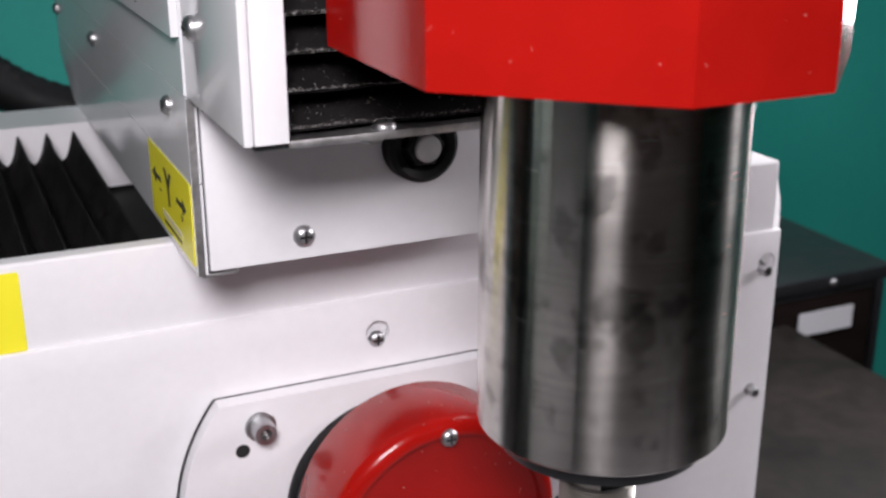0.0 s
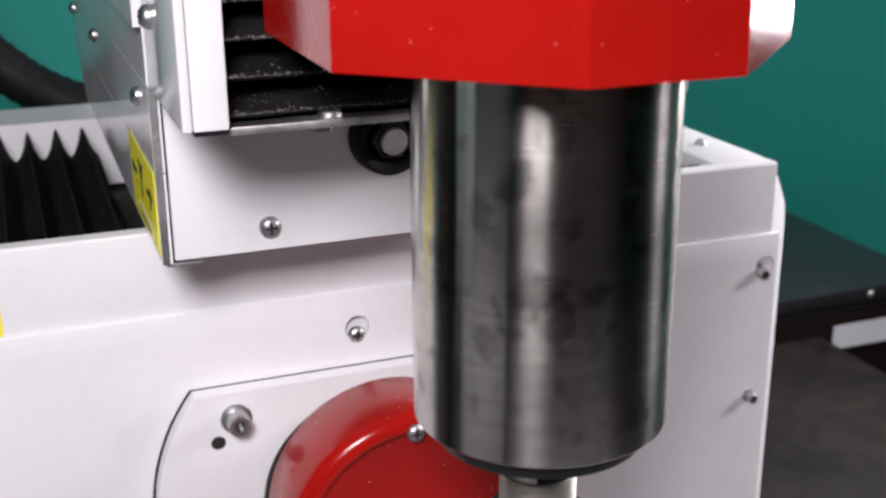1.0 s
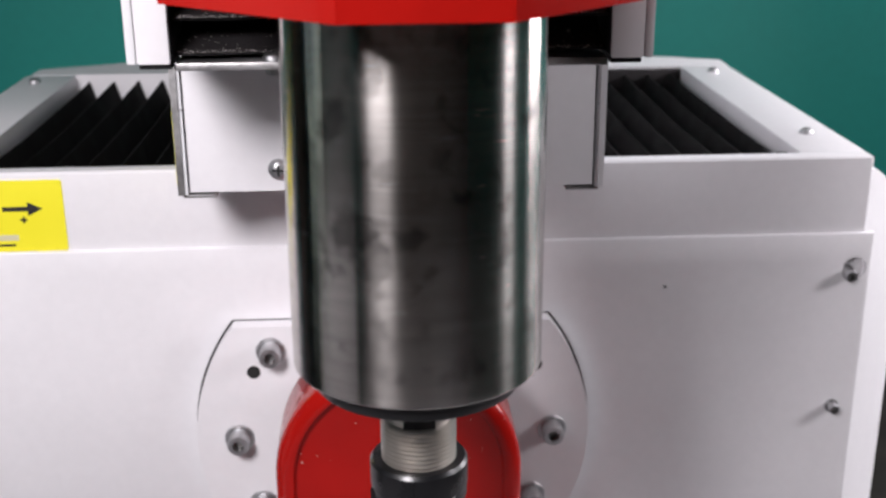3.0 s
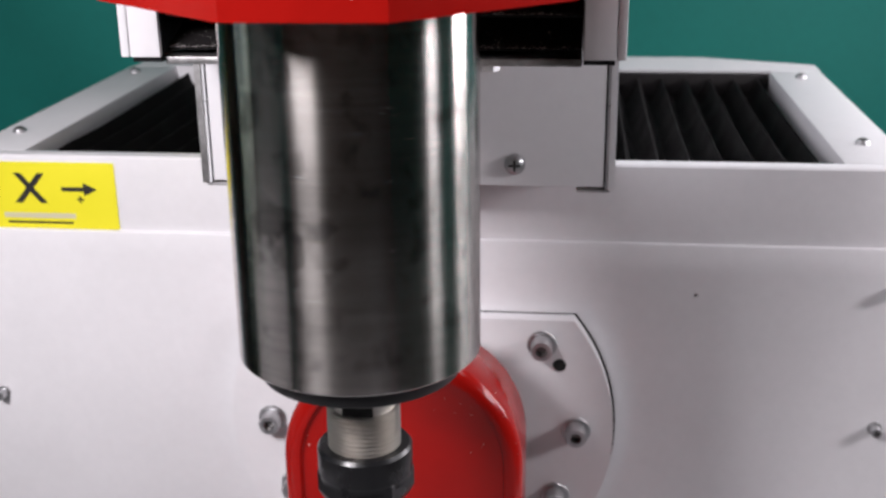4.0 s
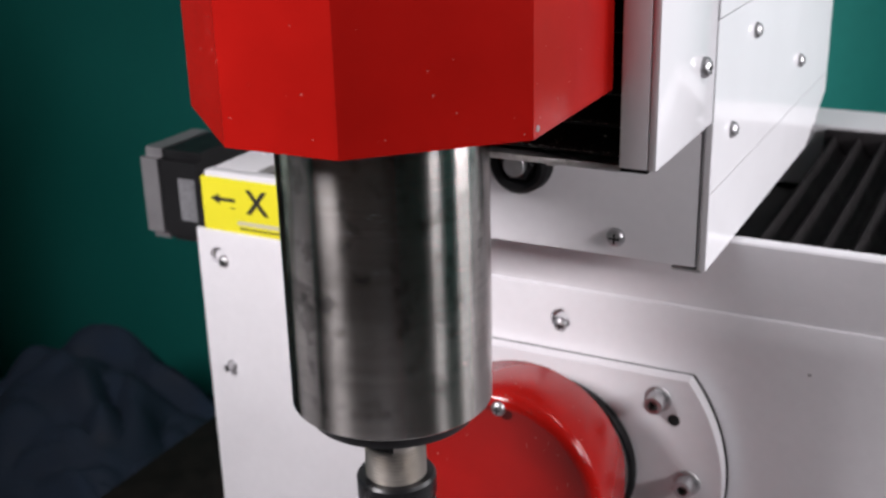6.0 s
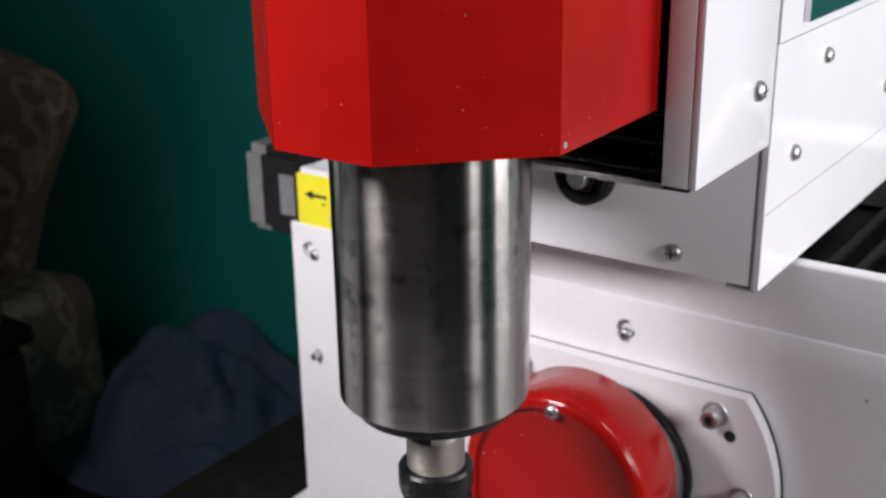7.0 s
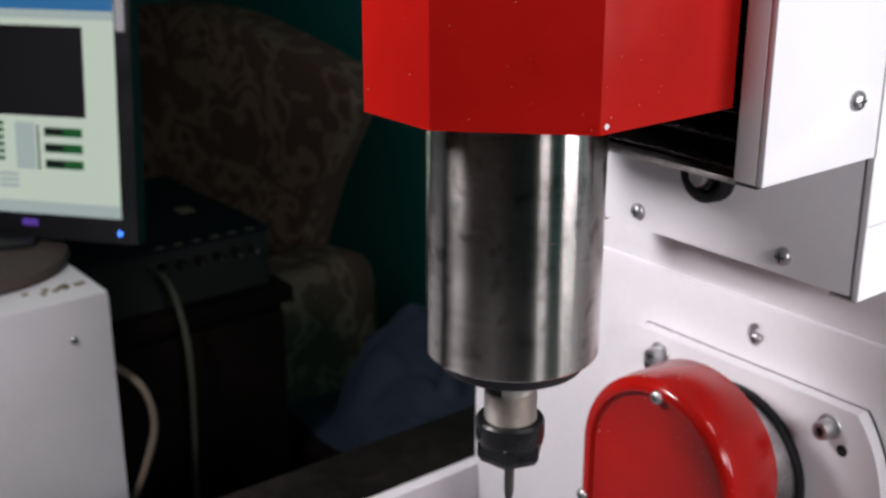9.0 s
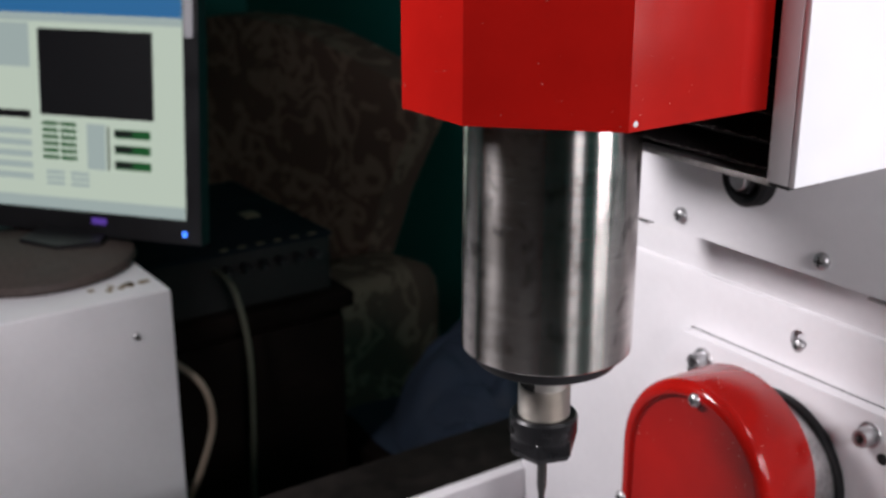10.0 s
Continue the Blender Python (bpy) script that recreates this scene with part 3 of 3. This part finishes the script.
for x in (-0.042, 0.042):
    part("lip_bolt", turned([(0, 0), (0.0042, 0), (0.0042, 0.0035), (0.0034, 0.0042), (0, 0.0042)], to(x, 0.074, ZB - 0.0072), 6), ZINC, column, smooth=False)

pan_screw(column, to(-0.042, 0.0625, ZB - 0.0002), 0.0042)


def curtain(x0, x1, near, far, low, high, pitch):
    """A folded bellows whose ridges run along x, hanging down."""
    b = bmesh.new()
    n = round((high - low) / pitch)
    prof = []
    for i in range(n):
        for u, h in ((0.0, 0.0), (0.12, 0.95), (0.2, 1.0), (0.62, 0.30)):
            prof.append((far + (near - far) * h, low + (high - low) * (i + u) / n))
    prof.append((far, high))
    steps = 14
    grid = [[b.verts.new((x0 + (x1 - x0) * k / steps, y + 0.0006 * noise.noise(Vector((k * 0.6, z * 70, 1))), z + 0.0007 * noise.noise(Vector((k * 0.5, z * 50, 8))))) for k in range(steps + 1)] for y, z in prof]
    for a, c in zip(grid, grid[1:]):
        for k in range(steps):
            b.faces.new((a[k], a[k + 1], c[k + 1], c[k]))
    bmesh.ops.solidify(b, geom=b.faces[:], thickness=0.0006)
    return b


part("bellows", curtain(-0.0765, 0.0765, 0.062, 0.084, ZB + 0.0003, 1.45, 0.0122), BELLOWS, column, "black pleated way cover dusted with chips")
# chips lying on the folds
rng = random.Random(4)
verts, faces = [], []
for i in range(5600):
    fold = rng.randrange(0, 7)
    on_ridge = rng.random() < 0.84
    x = rng.uniform(-0.0755, 0.0755)
    if on_ridge:
        y, z = 0.0616 + abs(rng.gauss(0, 0.0012)), ZB + 0.0003 + 0.0122 * (fold + 0.20) + abs(rng.gauss(0, 0.0005))
    else:
        u = rng.random()
        y, z = 0.062 + 0.0155 * u, ZB + 0.0003 + 0.0122 * (fold + 0.20 + 0.42 * u) + 0.0005
    r = rng.uniform(0.00006, 0.00022) * (2.0 if rng.random() < 0.06 else 1.0)
    w = r * rng.uniform(0.8, 2.2)
    k = len(verts)
    verts += [(x - w, y, z), (x + w, y, z), (x, y - r, z), (x, y + r, z), (x, y, z - r), (x, y, z + r)]
    faces += [(k + a, k + c, k + e) for a, c, e in ((0, 2, 5), (2, 1, 5), (1, 3, 5), (3, 0, 5), (2, 0, 4), (1, 2, 4), (3, 1, 4), (0, 3, 4))]
me = bpy.data.meshes.new("dust")
me.from_pydata(verts, [], faces)
dust = bmesh.new()
dust.from_mesh(me)
bpy.data.meshes.remove(me)
tagged(part("dust", dust, DUST, column, smooth=False), kind="stuff")

# ---- red spindle mount ----
mount = thing("spindle_mount", "glossy red eight-sided spindle mount with chipped edges", "spindle mount")
AX, AY = 0.0052, -0.0052
MZ = 1.1475
octagon = [(-0.065, 0.050), (-0.065, -0.0265), (-0.0155, -0.0710), (0.0280, -0.0705), (0.0745, -0.0250), (0.0735, 0.0545)]
b = prism(octagon, MZ, 1.40, None, 0.0014, segments=3)
part("shell", b, RED, mount)
chips = bmesh.new()
for i in range(70):
    k = rng.randrange(5)
    (x0, y0), (x1, y1) = octagon[k], octagon[k + 1]
    u = rng.random()
    d = Vector((y1 - y0, x0 - x1, 0)).normalized()
    p = Vector((x0 + (x1 - x0) * u, y0 + (y1 - y0) * u, MZ + 0.002 + min(0.16, abs(rng.gauss(0, 0.035))))) - d * 0.00006
    r = rng.uniform(0.00010, 0.00026)
    t = Vector((-d.y, d.x, 0))
    m = Matrix((( t.x, 0, d.x, p.x), (t.y, 0, d.y, p.y), (t.z, 1, d.z, p.z), (0, 0, 0, 1)))
    prism([(-r, -r * 0.7), (r * 0.8, -r), (r, r * 0.6), (-r * 0.4, r)], -0.0001, 0.00012, m, bm=chips)
tagged(part("chip", chips, CHIP, mount, smooth=False), kind="stuff")
part("grub_screw", turned([(0, 0), (0.0013, 0), (0.0011, 0.0004), (0, 0.0004)], to(0.0743, -0.0215, MZ + 0.0030, RIGHT), 14), ZINC, mount)
part("clamp_block", slab(-0.045, 0.055, 0.0505, 0.0535, 1.16, 1.38), BLACK, mount)

# ---- spindle ----
spindle = thing("spindle", "turned steel motor spindle with a black collet nut", "spindle")
SB = 1.0312
ax = to(AX, AY, 0)
part("machined_band", turned([(0, SB), (0.0390, SB), (0.0396, SB + 0.0003), (0.0400, SB + 0.0009), (0.0400, SB + 0.0086)], ax, 128), CLEAN_STEEL, spindle, "cleaner machined band at the foot of the barrel")
part("barrel", turned([(0.0400, SB + 0.0086), (0.0400, 1.16), (0, 1.16)], ax, 128), STEEL, spindle, "brushed steel barrel with stains and scratches")
scratch = bmesh.new()
for i in range(40):
    a0, z, span, h = rng.uniform(math.pi * 0.95, math.pi * 2.15), rng.uniform(SB + 0.012, 1.135), rng.uniform(0.04, 0.16), rng.uniform(0.00002, 0.00006)
    tilt = rng.uniform(-0.0006, 0.0006)
    ring = []
    for k in range(7):
        a = a0 + span * k / 6
        d = h * math.sin(math.pi * (k + 0.3) / 6.6)
        ring.append([scratch.verts.new((AX + 0.04004 * math.cos(a), AY + 0.04004 * math.sin(a), z + tilt * k / 6 + e * d)) for e in (-1, 1)])
    for p, q in zip(ring, ring[1:]):
        scratch.faces.new((p[0], q[0], q[1], p[1]))
tagged(part("scratch", scratch, SCRATCHED, spindle, "bright fine scratches"), kind="stuff")
part("end_cap", turned([(0, SB - 0.0085), (0.0300, SB - 0.0085), (0.0335, SB - 0.0066), (0.0346, SB - 0.0040), (0.0348, SB), (0, SB)], ax, 96), BLACK, spindle, "black end cap")
part("shaft", turned([(0, SB - 0.040), (0.0112, SB - 0.042), (0.0112, SB - 0.0085), (0, SB - 0.0085)], ax, 48), SHAFT, spindle)
for a in (0, 180):
    part("shaft_flat", prism([(-0.0052, -0.0106), (0.0, -0.0115), (0.0052, -0.0106), (0.0045, -0.0090), (-0.0045, -0.0090)], SB - 0.0225, SB - 0.0088, ax @ pose(0, 0, 0, 0, 0, a - 0)), SHADE_AND_CASE, spindle)
thread = [(0.0, SB - 0.0425)]
for i in range(13):
    z = SB - 0.0420 + i * 0.0016
    thread += [(0.0112, z), (0.0126, z + 0.0007), (0.0126, z + 0.0009), (0.0112, z + 0.0016)]
thread.append((0.0, thread[-1][1]))
part("thread", turned(thread, ax, 48), SHAFT, spindle)
NT = SB - 0.0360
nut = part("collet_nut", turned([(0.0126, NT), (0.0155, NT), (0.0164, NT - 0.0012), (0.0164, NT - 0.0095), (0.0160, NT - 0.0105), (0.0158, NT - 0.0110), (0.0158, NT - 0.0125)], ax, 64), NUT_BLACK, spindle, "black hexagonal collet nut")
hexa = turned([(0.0155, NT - 0.0095), (0.0168, NT - 0.0105), (0.0168, NT - 0.0178), (0.0150, NT - 0.0210), (0.0, NT - 0.0210)], ax @ pose(0, 0, 0, 0, 0, 12), 6)
part("hexagon", hexa, NUT_BLACK, nut, smooth=False)
part("bore", turned([(0.0126, NT - 0.0005), (0.0, NT - 0.003)], ax, 48), BLACK, nut)
part("milling_bit", turned([(0, NT - 0.0205), (0.0024, NT - 0.0205), (0.0024, NT - 0.040), (0.0016, NT - 0.045), (0.0015, NT - 0.066), (0, NT - 0.070)], ax, 24), DARK_STEEL, spindle, "slim steel milling bit")

# ---- stepper motor on the end plate ----
motor = thing("stepper_motor", "black square stepper motor with grey end caps", "motor")


def square_cap(x0, x1, y, z, half, notch, mat, name):
    h, n = half, notch
    pts = [(y - h + n, z - h), (y + h - n, z - h), (y + h - n, z - h + n), (y + h, z - h + n), (y + h, z + h - n), (y + h - n, z + h - n),
           (y + h - n, z + h), (y - h + n, z + h), (y - h + n, z + h - n), (y - h, z + h - n), (y - h, z - h + n), (y - h + n, z - h + n)]
    part(name, prism(pts, x0, x1, along_x(0), 0.0012), mat, motor)


MY, MZ0 = 0.2570, 1.0065
square_cap(-0.3240, -0.3100, MY, MZ0, 0.0325, 0.0060, MOTOR_GREY, "end_cap")
square_cap(-0.3100, -0.3060, MY, MZ0, 0.0312, 0.0052, BLACK, "gap_ring")
square_cap(-0.3060, -0.2772, MY, MZ0, 0.0325, 0.0060, BLACK, "stator")
part("rating_label", slab(-0.2930, -0.2790, MY - 0.0329, MY - 0.0325, MZ0 - 0.0150, MZ0 + 0.0150), LABEL_GREY, motor, "grey rating label")
for y in (-1, 1):
    for z in (-1, 1):
        part("corner_screw", turned([(0, 0), (0.0026, 0), (0.0026, 0.0016), (0.0014, 0.0020), (0, 0.0020)], to(-0.3240, MY + y * 0.0225, MZ0 + z * 0.0225, LEFT), 12), BLACK, motor)

# ---- hose behind the arm ----
tube("drag_hose", [(-0.36, 0.70, 1.42), (-0.27, 0.70, 1.22), (-0.205, 0.70, 1.115), (-0.150, 0.69, 1.045), (-0.085, 0.67, 1.005), (0.02, 0.64, 0.990), (0.14, 0.60, 0.985)],
     lambda i: 0.0185 + 0.0014 * (i % 2), RUBBER, None, "black corrugated cable hose behind the carriage", "hose", 14)
bracket = thing("hose_bracket", "black steel bracket that carries the hose", "bracket")
part("plate", slab(0.12, 0.17, 0.468, 0.615, 0.945, 0.968, 0.002), BLACK, bracket)

# ---- black drawer box beside the machine ----
chest = thing("drawer_box", "black drawer box with a white paper label", "drawer box")
part("carcass", slab(0.52, 0.745, 0.604, 0.86, 0.0, 0.752, 0.003), PLASTIC, chest)
part("top_board", slab(0.51, 0.76, 0.596, 0.87, 0.752, 0.768, 0.003), PLASTIC, chest)
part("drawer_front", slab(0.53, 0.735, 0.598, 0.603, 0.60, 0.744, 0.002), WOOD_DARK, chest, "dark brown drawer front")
part("label", slab(0.634, 0.708, 0.5968, 0.5979, 0.703, 0.729), PAPER, chest, "white paper label")
part("edge_strip", slab(0.738, 0.748, 0.596, 0.606, 0.60, 0.751, 0.001), PLASTIC, chest)
pan_screw(chest, to(0.675, 0.596, 0.760, FRONT), 0.004)

# ---- armchair ----
def cushion(x0, x1, y0, y1, z0, z1, puff):
    b = slab(x0, x1, y0, y1, z0, z1)
    bmesh.ops.subdivide_edges(b, edges=b.edges[:], cuts=9, use_grid_fill=True)
    c = Vector(((x0 + x1) / 2, (y0 + y1) / 2, (z0 + z1) / 2))
    h = Vector(((x1 - x0) / 2, (y1 - y0) / 2, (z1 - z0) / 2))
    for v in b.verts:
        d = v.co - c
        u = Vector((d.x / h.x, d.y / h.y, d.z / h.z))
        n = max(abs(u.x), abs(u.y), abs(u.z))
        l = (abs(u.x) ** 6 + abs(u.y) ** 6 + abs(u.z) ** 6) ** (1 / 6)
        k = n / l if l else 1
        w = 0.006 * noise.noise(v.co * 9)
        v.co = c + Vector((d.x * k, d.y * k, d.z * k)) * (1 + w) + Vector((0, -puff * (1 - u.x * u.x) * (1 - u.z * u.z) if u.y < 0 else 0, 0))
    return b


chair = thing("armchair", "brown floral upholstered armchair in the dim corner", "armchair")
edge = [(0.300, 0.25), (0.325, 0.44), (0.375, 0.60), (0.440, 0.72), (0.475, 0.785), (0.468, 0.818), (0.430, 0.848), (0.33, 0.880), (0.18, 0.918), (0.05, 0.935)]
wing = [(-1.93 + x, z) for x, z in edge] + [(-1.93 - x, z) for x, z in reversed(edge)]
back = prism(wing, -0.955, -0.86, facing(0), 0.030, segments=4)
for v in back.verts:
    v.co += Vector((0.006, 0.010, 0.006)) * noise.noise(v.co * 6)
part("backrest", back, UPHOLSTERY, chair)
part("seat", cushion(-2.255, -1.605, 0.42, 0.850, 0.16, 0.42, 0.01), UPHOLSTERY, chair)
part("armrest", cushion(-1.600, -1.430, 0.44, 0.925, 0.10, 0.50, 0.01), UPHOLSTERY, chair)
part("armrest", cushion(-2.430, -2.260, 0.44, 0.925, 0.10, 0.50, 0.01), UPHOLSTERY, chair)
chair.matrix_basis = Matrix.Translation((-1.455, 0.94, 0)) @ Matrix.Rotation(radians(18), 4, "Z") @ Matrix.Translation((1.455, -0.94, 0))
for x in (-2.34, -1.52):
    for y in (0.48, 0.86):
        part("foot", turned([(0, 0), (0.02, 0), (0.026, 0.11), (0, 0.11)], to(x, y, 0), 16), WOOD_DARK, chair)

# ---- storage chest with a heap of blue cloth ----
trunk = thing("storage_chest", "low dark wooden chest beside the table", "chest")
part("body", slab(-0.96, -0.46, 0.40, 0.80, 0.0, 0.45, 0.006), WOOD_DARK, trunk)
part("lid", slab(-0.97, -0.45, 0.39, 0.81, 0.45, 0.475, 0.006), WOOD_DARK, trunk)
heap = bmesh.new()
bmesh.ops.create_grid(heap, x_segments=64, y_segments=56, size=0.5)
for v in heap.verts:
    x, y = v.co.x * 2, v.co.y * 2
    r = math.hypot(x, y * 1.05)
    fall = max(0.0, 1 - r ** 2.4)
    p = Vector((x * 1.6, y * 1.6, 0))
    crease = abs(noise.noise(p + Vector((3, 1, 0)))) * 0.09 + abs(noise.noise(p * 2.1 + Vector((0, 5, 0)))) * 0.05
    lean = 0.075 * (1 - x) + 0.03 * y
    v.co = Vector((-0.745 + x * 0.215 + 0.03 * noise.noise(p + Vector((9, 0, 0))), 0.585 + y * 0.165 + 0.03 * noise.noise(p + Vector((0, 7, 0))), 0.477 + fall ** 0.55 * (0.012 + lean + crease)))
bmesh.ops.solidify(heap, geom=heap.faces[:], thickness=0.003)
solid("blue_cloth", heap, BLUE_CLOTH, "crumpled blue denim cloth heaped on the chest", "cloth")

# ---- control cabinet with the monitor on it ----
bench = thing("low_bench", "low dark bench under the control cabinet", "bench")
part("top", slab(-1.02, -0.60, -0.50, 0.12, 0.36, 0.40, 0.003), WOOD_DARK, bench)
for x in (-0.98, -0.64):
    for y in (-0.46, 0.08):
        part("leg", slab(x - 0.02, x + 0.02, y - 0.02, y + 0.02, 0, 0.36), WOOD_DARK, bench)
cabinet = thing("control_cabinet", "white steel control cabinet under the monitor", "cabinet")
part("shell", slab(-1.00, -0.642, -0.46, 0.056, 0.402, 0.847, 0.004), WHITE, cabinet)
for y, z in ((0.017, 0.806), (-0.40, 0.806), (0.017, 0.45)):
    pan_screw(cabinet, to(-0.642, y, z, RIGHT), 0.0036)
marks = bmesh.new()
for i in range(11):
    u = rng.random()
    x, y = -0.668 - rng.random() * 0.012 - 0.006 * u, -0.03 + 0.075 * u
    slab(x - 0.004, x + 0.004, y - 0.003, y + 0.003, 0.8468, 0.8474, bm=marks)
tagged(part("stain", marks, STAIN, cabinet, "brown grime on the top"), kind="stuff")

monitor = thing("monitor", "black computer monitor showing a control program", "monitor")
BASE = Vector((-0.795, -0.035, 0.8475))
part("foot", turned([(0, 0), (0.103, 0), (0.106, 0.004), (0.103, 0.010), (0.085, 0.014), (0.03, 0.018), (0, 0.018)], Matrix.Translation(BASE), 64), DUSTY, monitor, "dusty round foot")
U, N = Vector((0.779, 0.627, 0)), Vector((0.627, -0.779, 0))
CORNER = Vector((-0.715, 0.107, 0.891))
W, H = 0.377, 0.302
LEAN = radians(6)
UP, OUT = Vector((0, 0, math.cos(LEAN))) - N * math.sin(LEAN), N * math.cos(LEAN) + Vector((0, 0, math.sin(LEAN)))
PANEL = Matrix(((U.x, UP.x, OUT.x, CORNER.x), (U.y, UP.y, OUT.y, CORNER.y), (U.z, UP.z, OUT.z, CORNER.z), (0, 0, 0, 1)))
mid = CORNER - U * (W / 2) - N * 0.052
part("neck_base", prism([(-0.818, -0.040), (-0.772, -0.014), (-0.764, 0.028), (-0.800, 0.052), (-0.860, 0.000)], 0.857, 0.8695, None, 0.003), PLASTIC, monitor)
part("neck", prism([(mid.x - 0.035, mid.y - 0.02), (mid.x + 0.03, mid.y - 0.02), (mid.x + 0.035, mid.y + 0.02), (mid.x - 0.03, mid.y + 0.02)], 0.870, 1.0, None, 0.004), PLASTIC, monitor)


def on_panel(points, low, high, bevel=0.0):
    return prism(points, low, high, PANEL, bevel)


case = part("case", on_panel([(-W - 0.017, -0.026), (0.017, -0.026), (0.017, H + 0.018), (-W - 0.017, H + 0.018)], -0.014, 0.004, 0.004), PLASTIC, monitor)
part("case_back", on_panel([(-W + 0.03, 0.02), (-0.03, 0.02), (-0.03, H - 0.02), (-W + 0.03, H - 0.02)], -0.05, -0.0142, 0.008), PLASTIC, monitor)
part("screen", on_panel(bar(-W, 0, 0, H), 0.0042, 0.0048), SCREEN_PALE, monitor, "lit screen")


def patch(name, x0, x1, y0, y1, mat, lift=0.0050):
    part(name, on_panel(bar(x0, x1, y0, y1), lift, lift + 0.0003), mat, monitor)


patch("title_bar", -W, 0, 0.2065, H, SCREEN_BLUE)
patch("tool_strip", -W, 0, 0.198, 0.206, SCREEN_GREY)
patch("task_bar", -W, 0, 0.0, 0.013, SCREEN_GREY)
patch("view_pane", -0.169, -0.034, 0.101, 0.191, SCREEN_DARK, 0.0054)
patch("tool_strip", -W, -0.180, 0.150, 0.196, SCREEN_GREY)
for k in range(6):
    for x0 in (-0.168, -0.146):
        patch("readout", x0, x0 + 0.019, 0.054 + k * 0.0072, 0.058 + k * 0.0072, SCREEN_GREEN)
for k in range(3):
    y = 0.048 + k * 0.0165
    patch("readout", -0.081, -0.039, y, y + 0.009, SCREEN_GREEN)
    patch("readout", -0.081, -0.060, y + 0.002, y + 0.008, SCREEN_DARK, 0.0054)
patch("slider", -0.0895, -0.0875, 0.046, 0.092, SCREEN_DARK)
patch("tool_strip", -0.114, -0.092, 0.046, 0.094, SCREEN_GREY)
for k in range(3):
    for x0 in (-0.165, -0.135):
        patch("button", x0, x0 + 0.022, 0.026 + k * 0.006, 0.030 + k * 0.006, SCREEN_GREY)
patch("readout", -0.255, -0.182, 0.096, 0.104, SCREEN_DARK)
for k in range(5):
    patch("button", -0.23, -0.182, 0.030 + k * 0.012, 0.037 + k * 0.012, SCREEN_GREY)
patch("sticker", 0.002, 0.012, 0.188, 0.24, PAPER)
patch("power_led", -0.004, 0.001, -0.0175, -0.0125, LED_BLUE)
patch("maker_mark", -0.112, -0.094, -0.013, -0.006, LED_VIOLET)

# cables of the cabinet
tube("power_cable", [(-0.7, 0.054, 0.755), (-0.6765, 0.0655, 0.753), (-0.6525, 0.0855, 0.730), (-0.6445, 0.0905, 0.690), (-0.6495, 0.0775, 0.640), (-0.6645, 0.0655, 0.59), (-0.6845, 0.0685, 0.5), (-0.7245, 0.1335, 0.2), (-0.7545, 0.1935, 0.006)], 0.0039, CREAM, None, "cream power cable hanging from the cabinet")

# ---- dark amplifier on an added near-black block ----
# Block added under the amplifier; its near-black stands for shade over the chair.
stand = thing("amplifier_block", "near-black block added under the amplifier as shade", "cabinet")
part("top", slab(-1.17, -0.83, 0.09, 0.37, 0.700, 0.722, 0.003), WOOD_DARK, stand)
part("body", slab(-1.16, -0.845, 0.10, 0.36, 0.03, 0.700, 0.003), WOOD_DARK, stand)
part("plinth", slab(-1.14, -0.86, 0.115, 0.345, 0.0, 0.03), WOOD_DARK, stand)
part("front_board", slab(-0.8445, -0.833, 0.104, 0.356, 0.05, 0.690, 0.002), WOOD_DARK, stand)
amp = thing("amplifier", "dark blue and black amplifier with a row of sockets", "amplifier")
part("case", slab(-1.148, -0.853, 0.102, 0.350, 0.722, 0.794, 0.004), SHADE_AND_CASE, amp)
part("lid", slab(-1.150, -0.850, 0.100, 0.352, 0.794, 0.800, 0.002), BLUE_PLASTIC, amp, "dark blue lid")
for k in range(6):
    y = 0.205 + k * 0.024
    part("socket", turned([(0, 0), (0.0062, 0), (0.0062, 0.012), (0.005, 0.014), (0.0034, 0.012), (0, 0.010)], to(-0.853, y, 0.776, RIGHT), 18), PLASTIC, amp)
    part("lid_mark", slab(-0.858, -0.852, y - 0.005, y + 0.005, 0.8000, 0.8004), STAIN, amp)
solid("paper_tag", slab(-0.985, -0.960, 0.285, 0.305, 0.8002, 0.8022, 0.0005), STAIN, "small brownish paper tag on the amplifier", "paper")
tube("signal_cable", [(-0.853, 0.190, 0.776), (-0.825, 0.192, 0.776), (-0.808, 0.198, 0.755), (-0.80, 0.206, 0.69), (-0.80, 0.206, 0.60), (-0.80, 0.200, 0.45), (-0.80, 0.20, 0.2), (-0.82, 0.22, 0.006)], 0.0038, GREY_CABLE, None, "thin grey-green signal cable hanging down")

# ---- red grip behind the machine ----
grip = turned([(0, 0), (0.006, 0.001), (0.008, 0.004), (0.0075, 0.04), (0.0085, 0.07), (0.005, 0.078), (0, 0.08)], to(-0.385, 0.44, 0.7288, RIGHT @ pose(0, 0, 0, 0, 62, 0)), 20)
solid("tool_grip", grip, RED, "red plastic tool grip lying on the table", "tool")
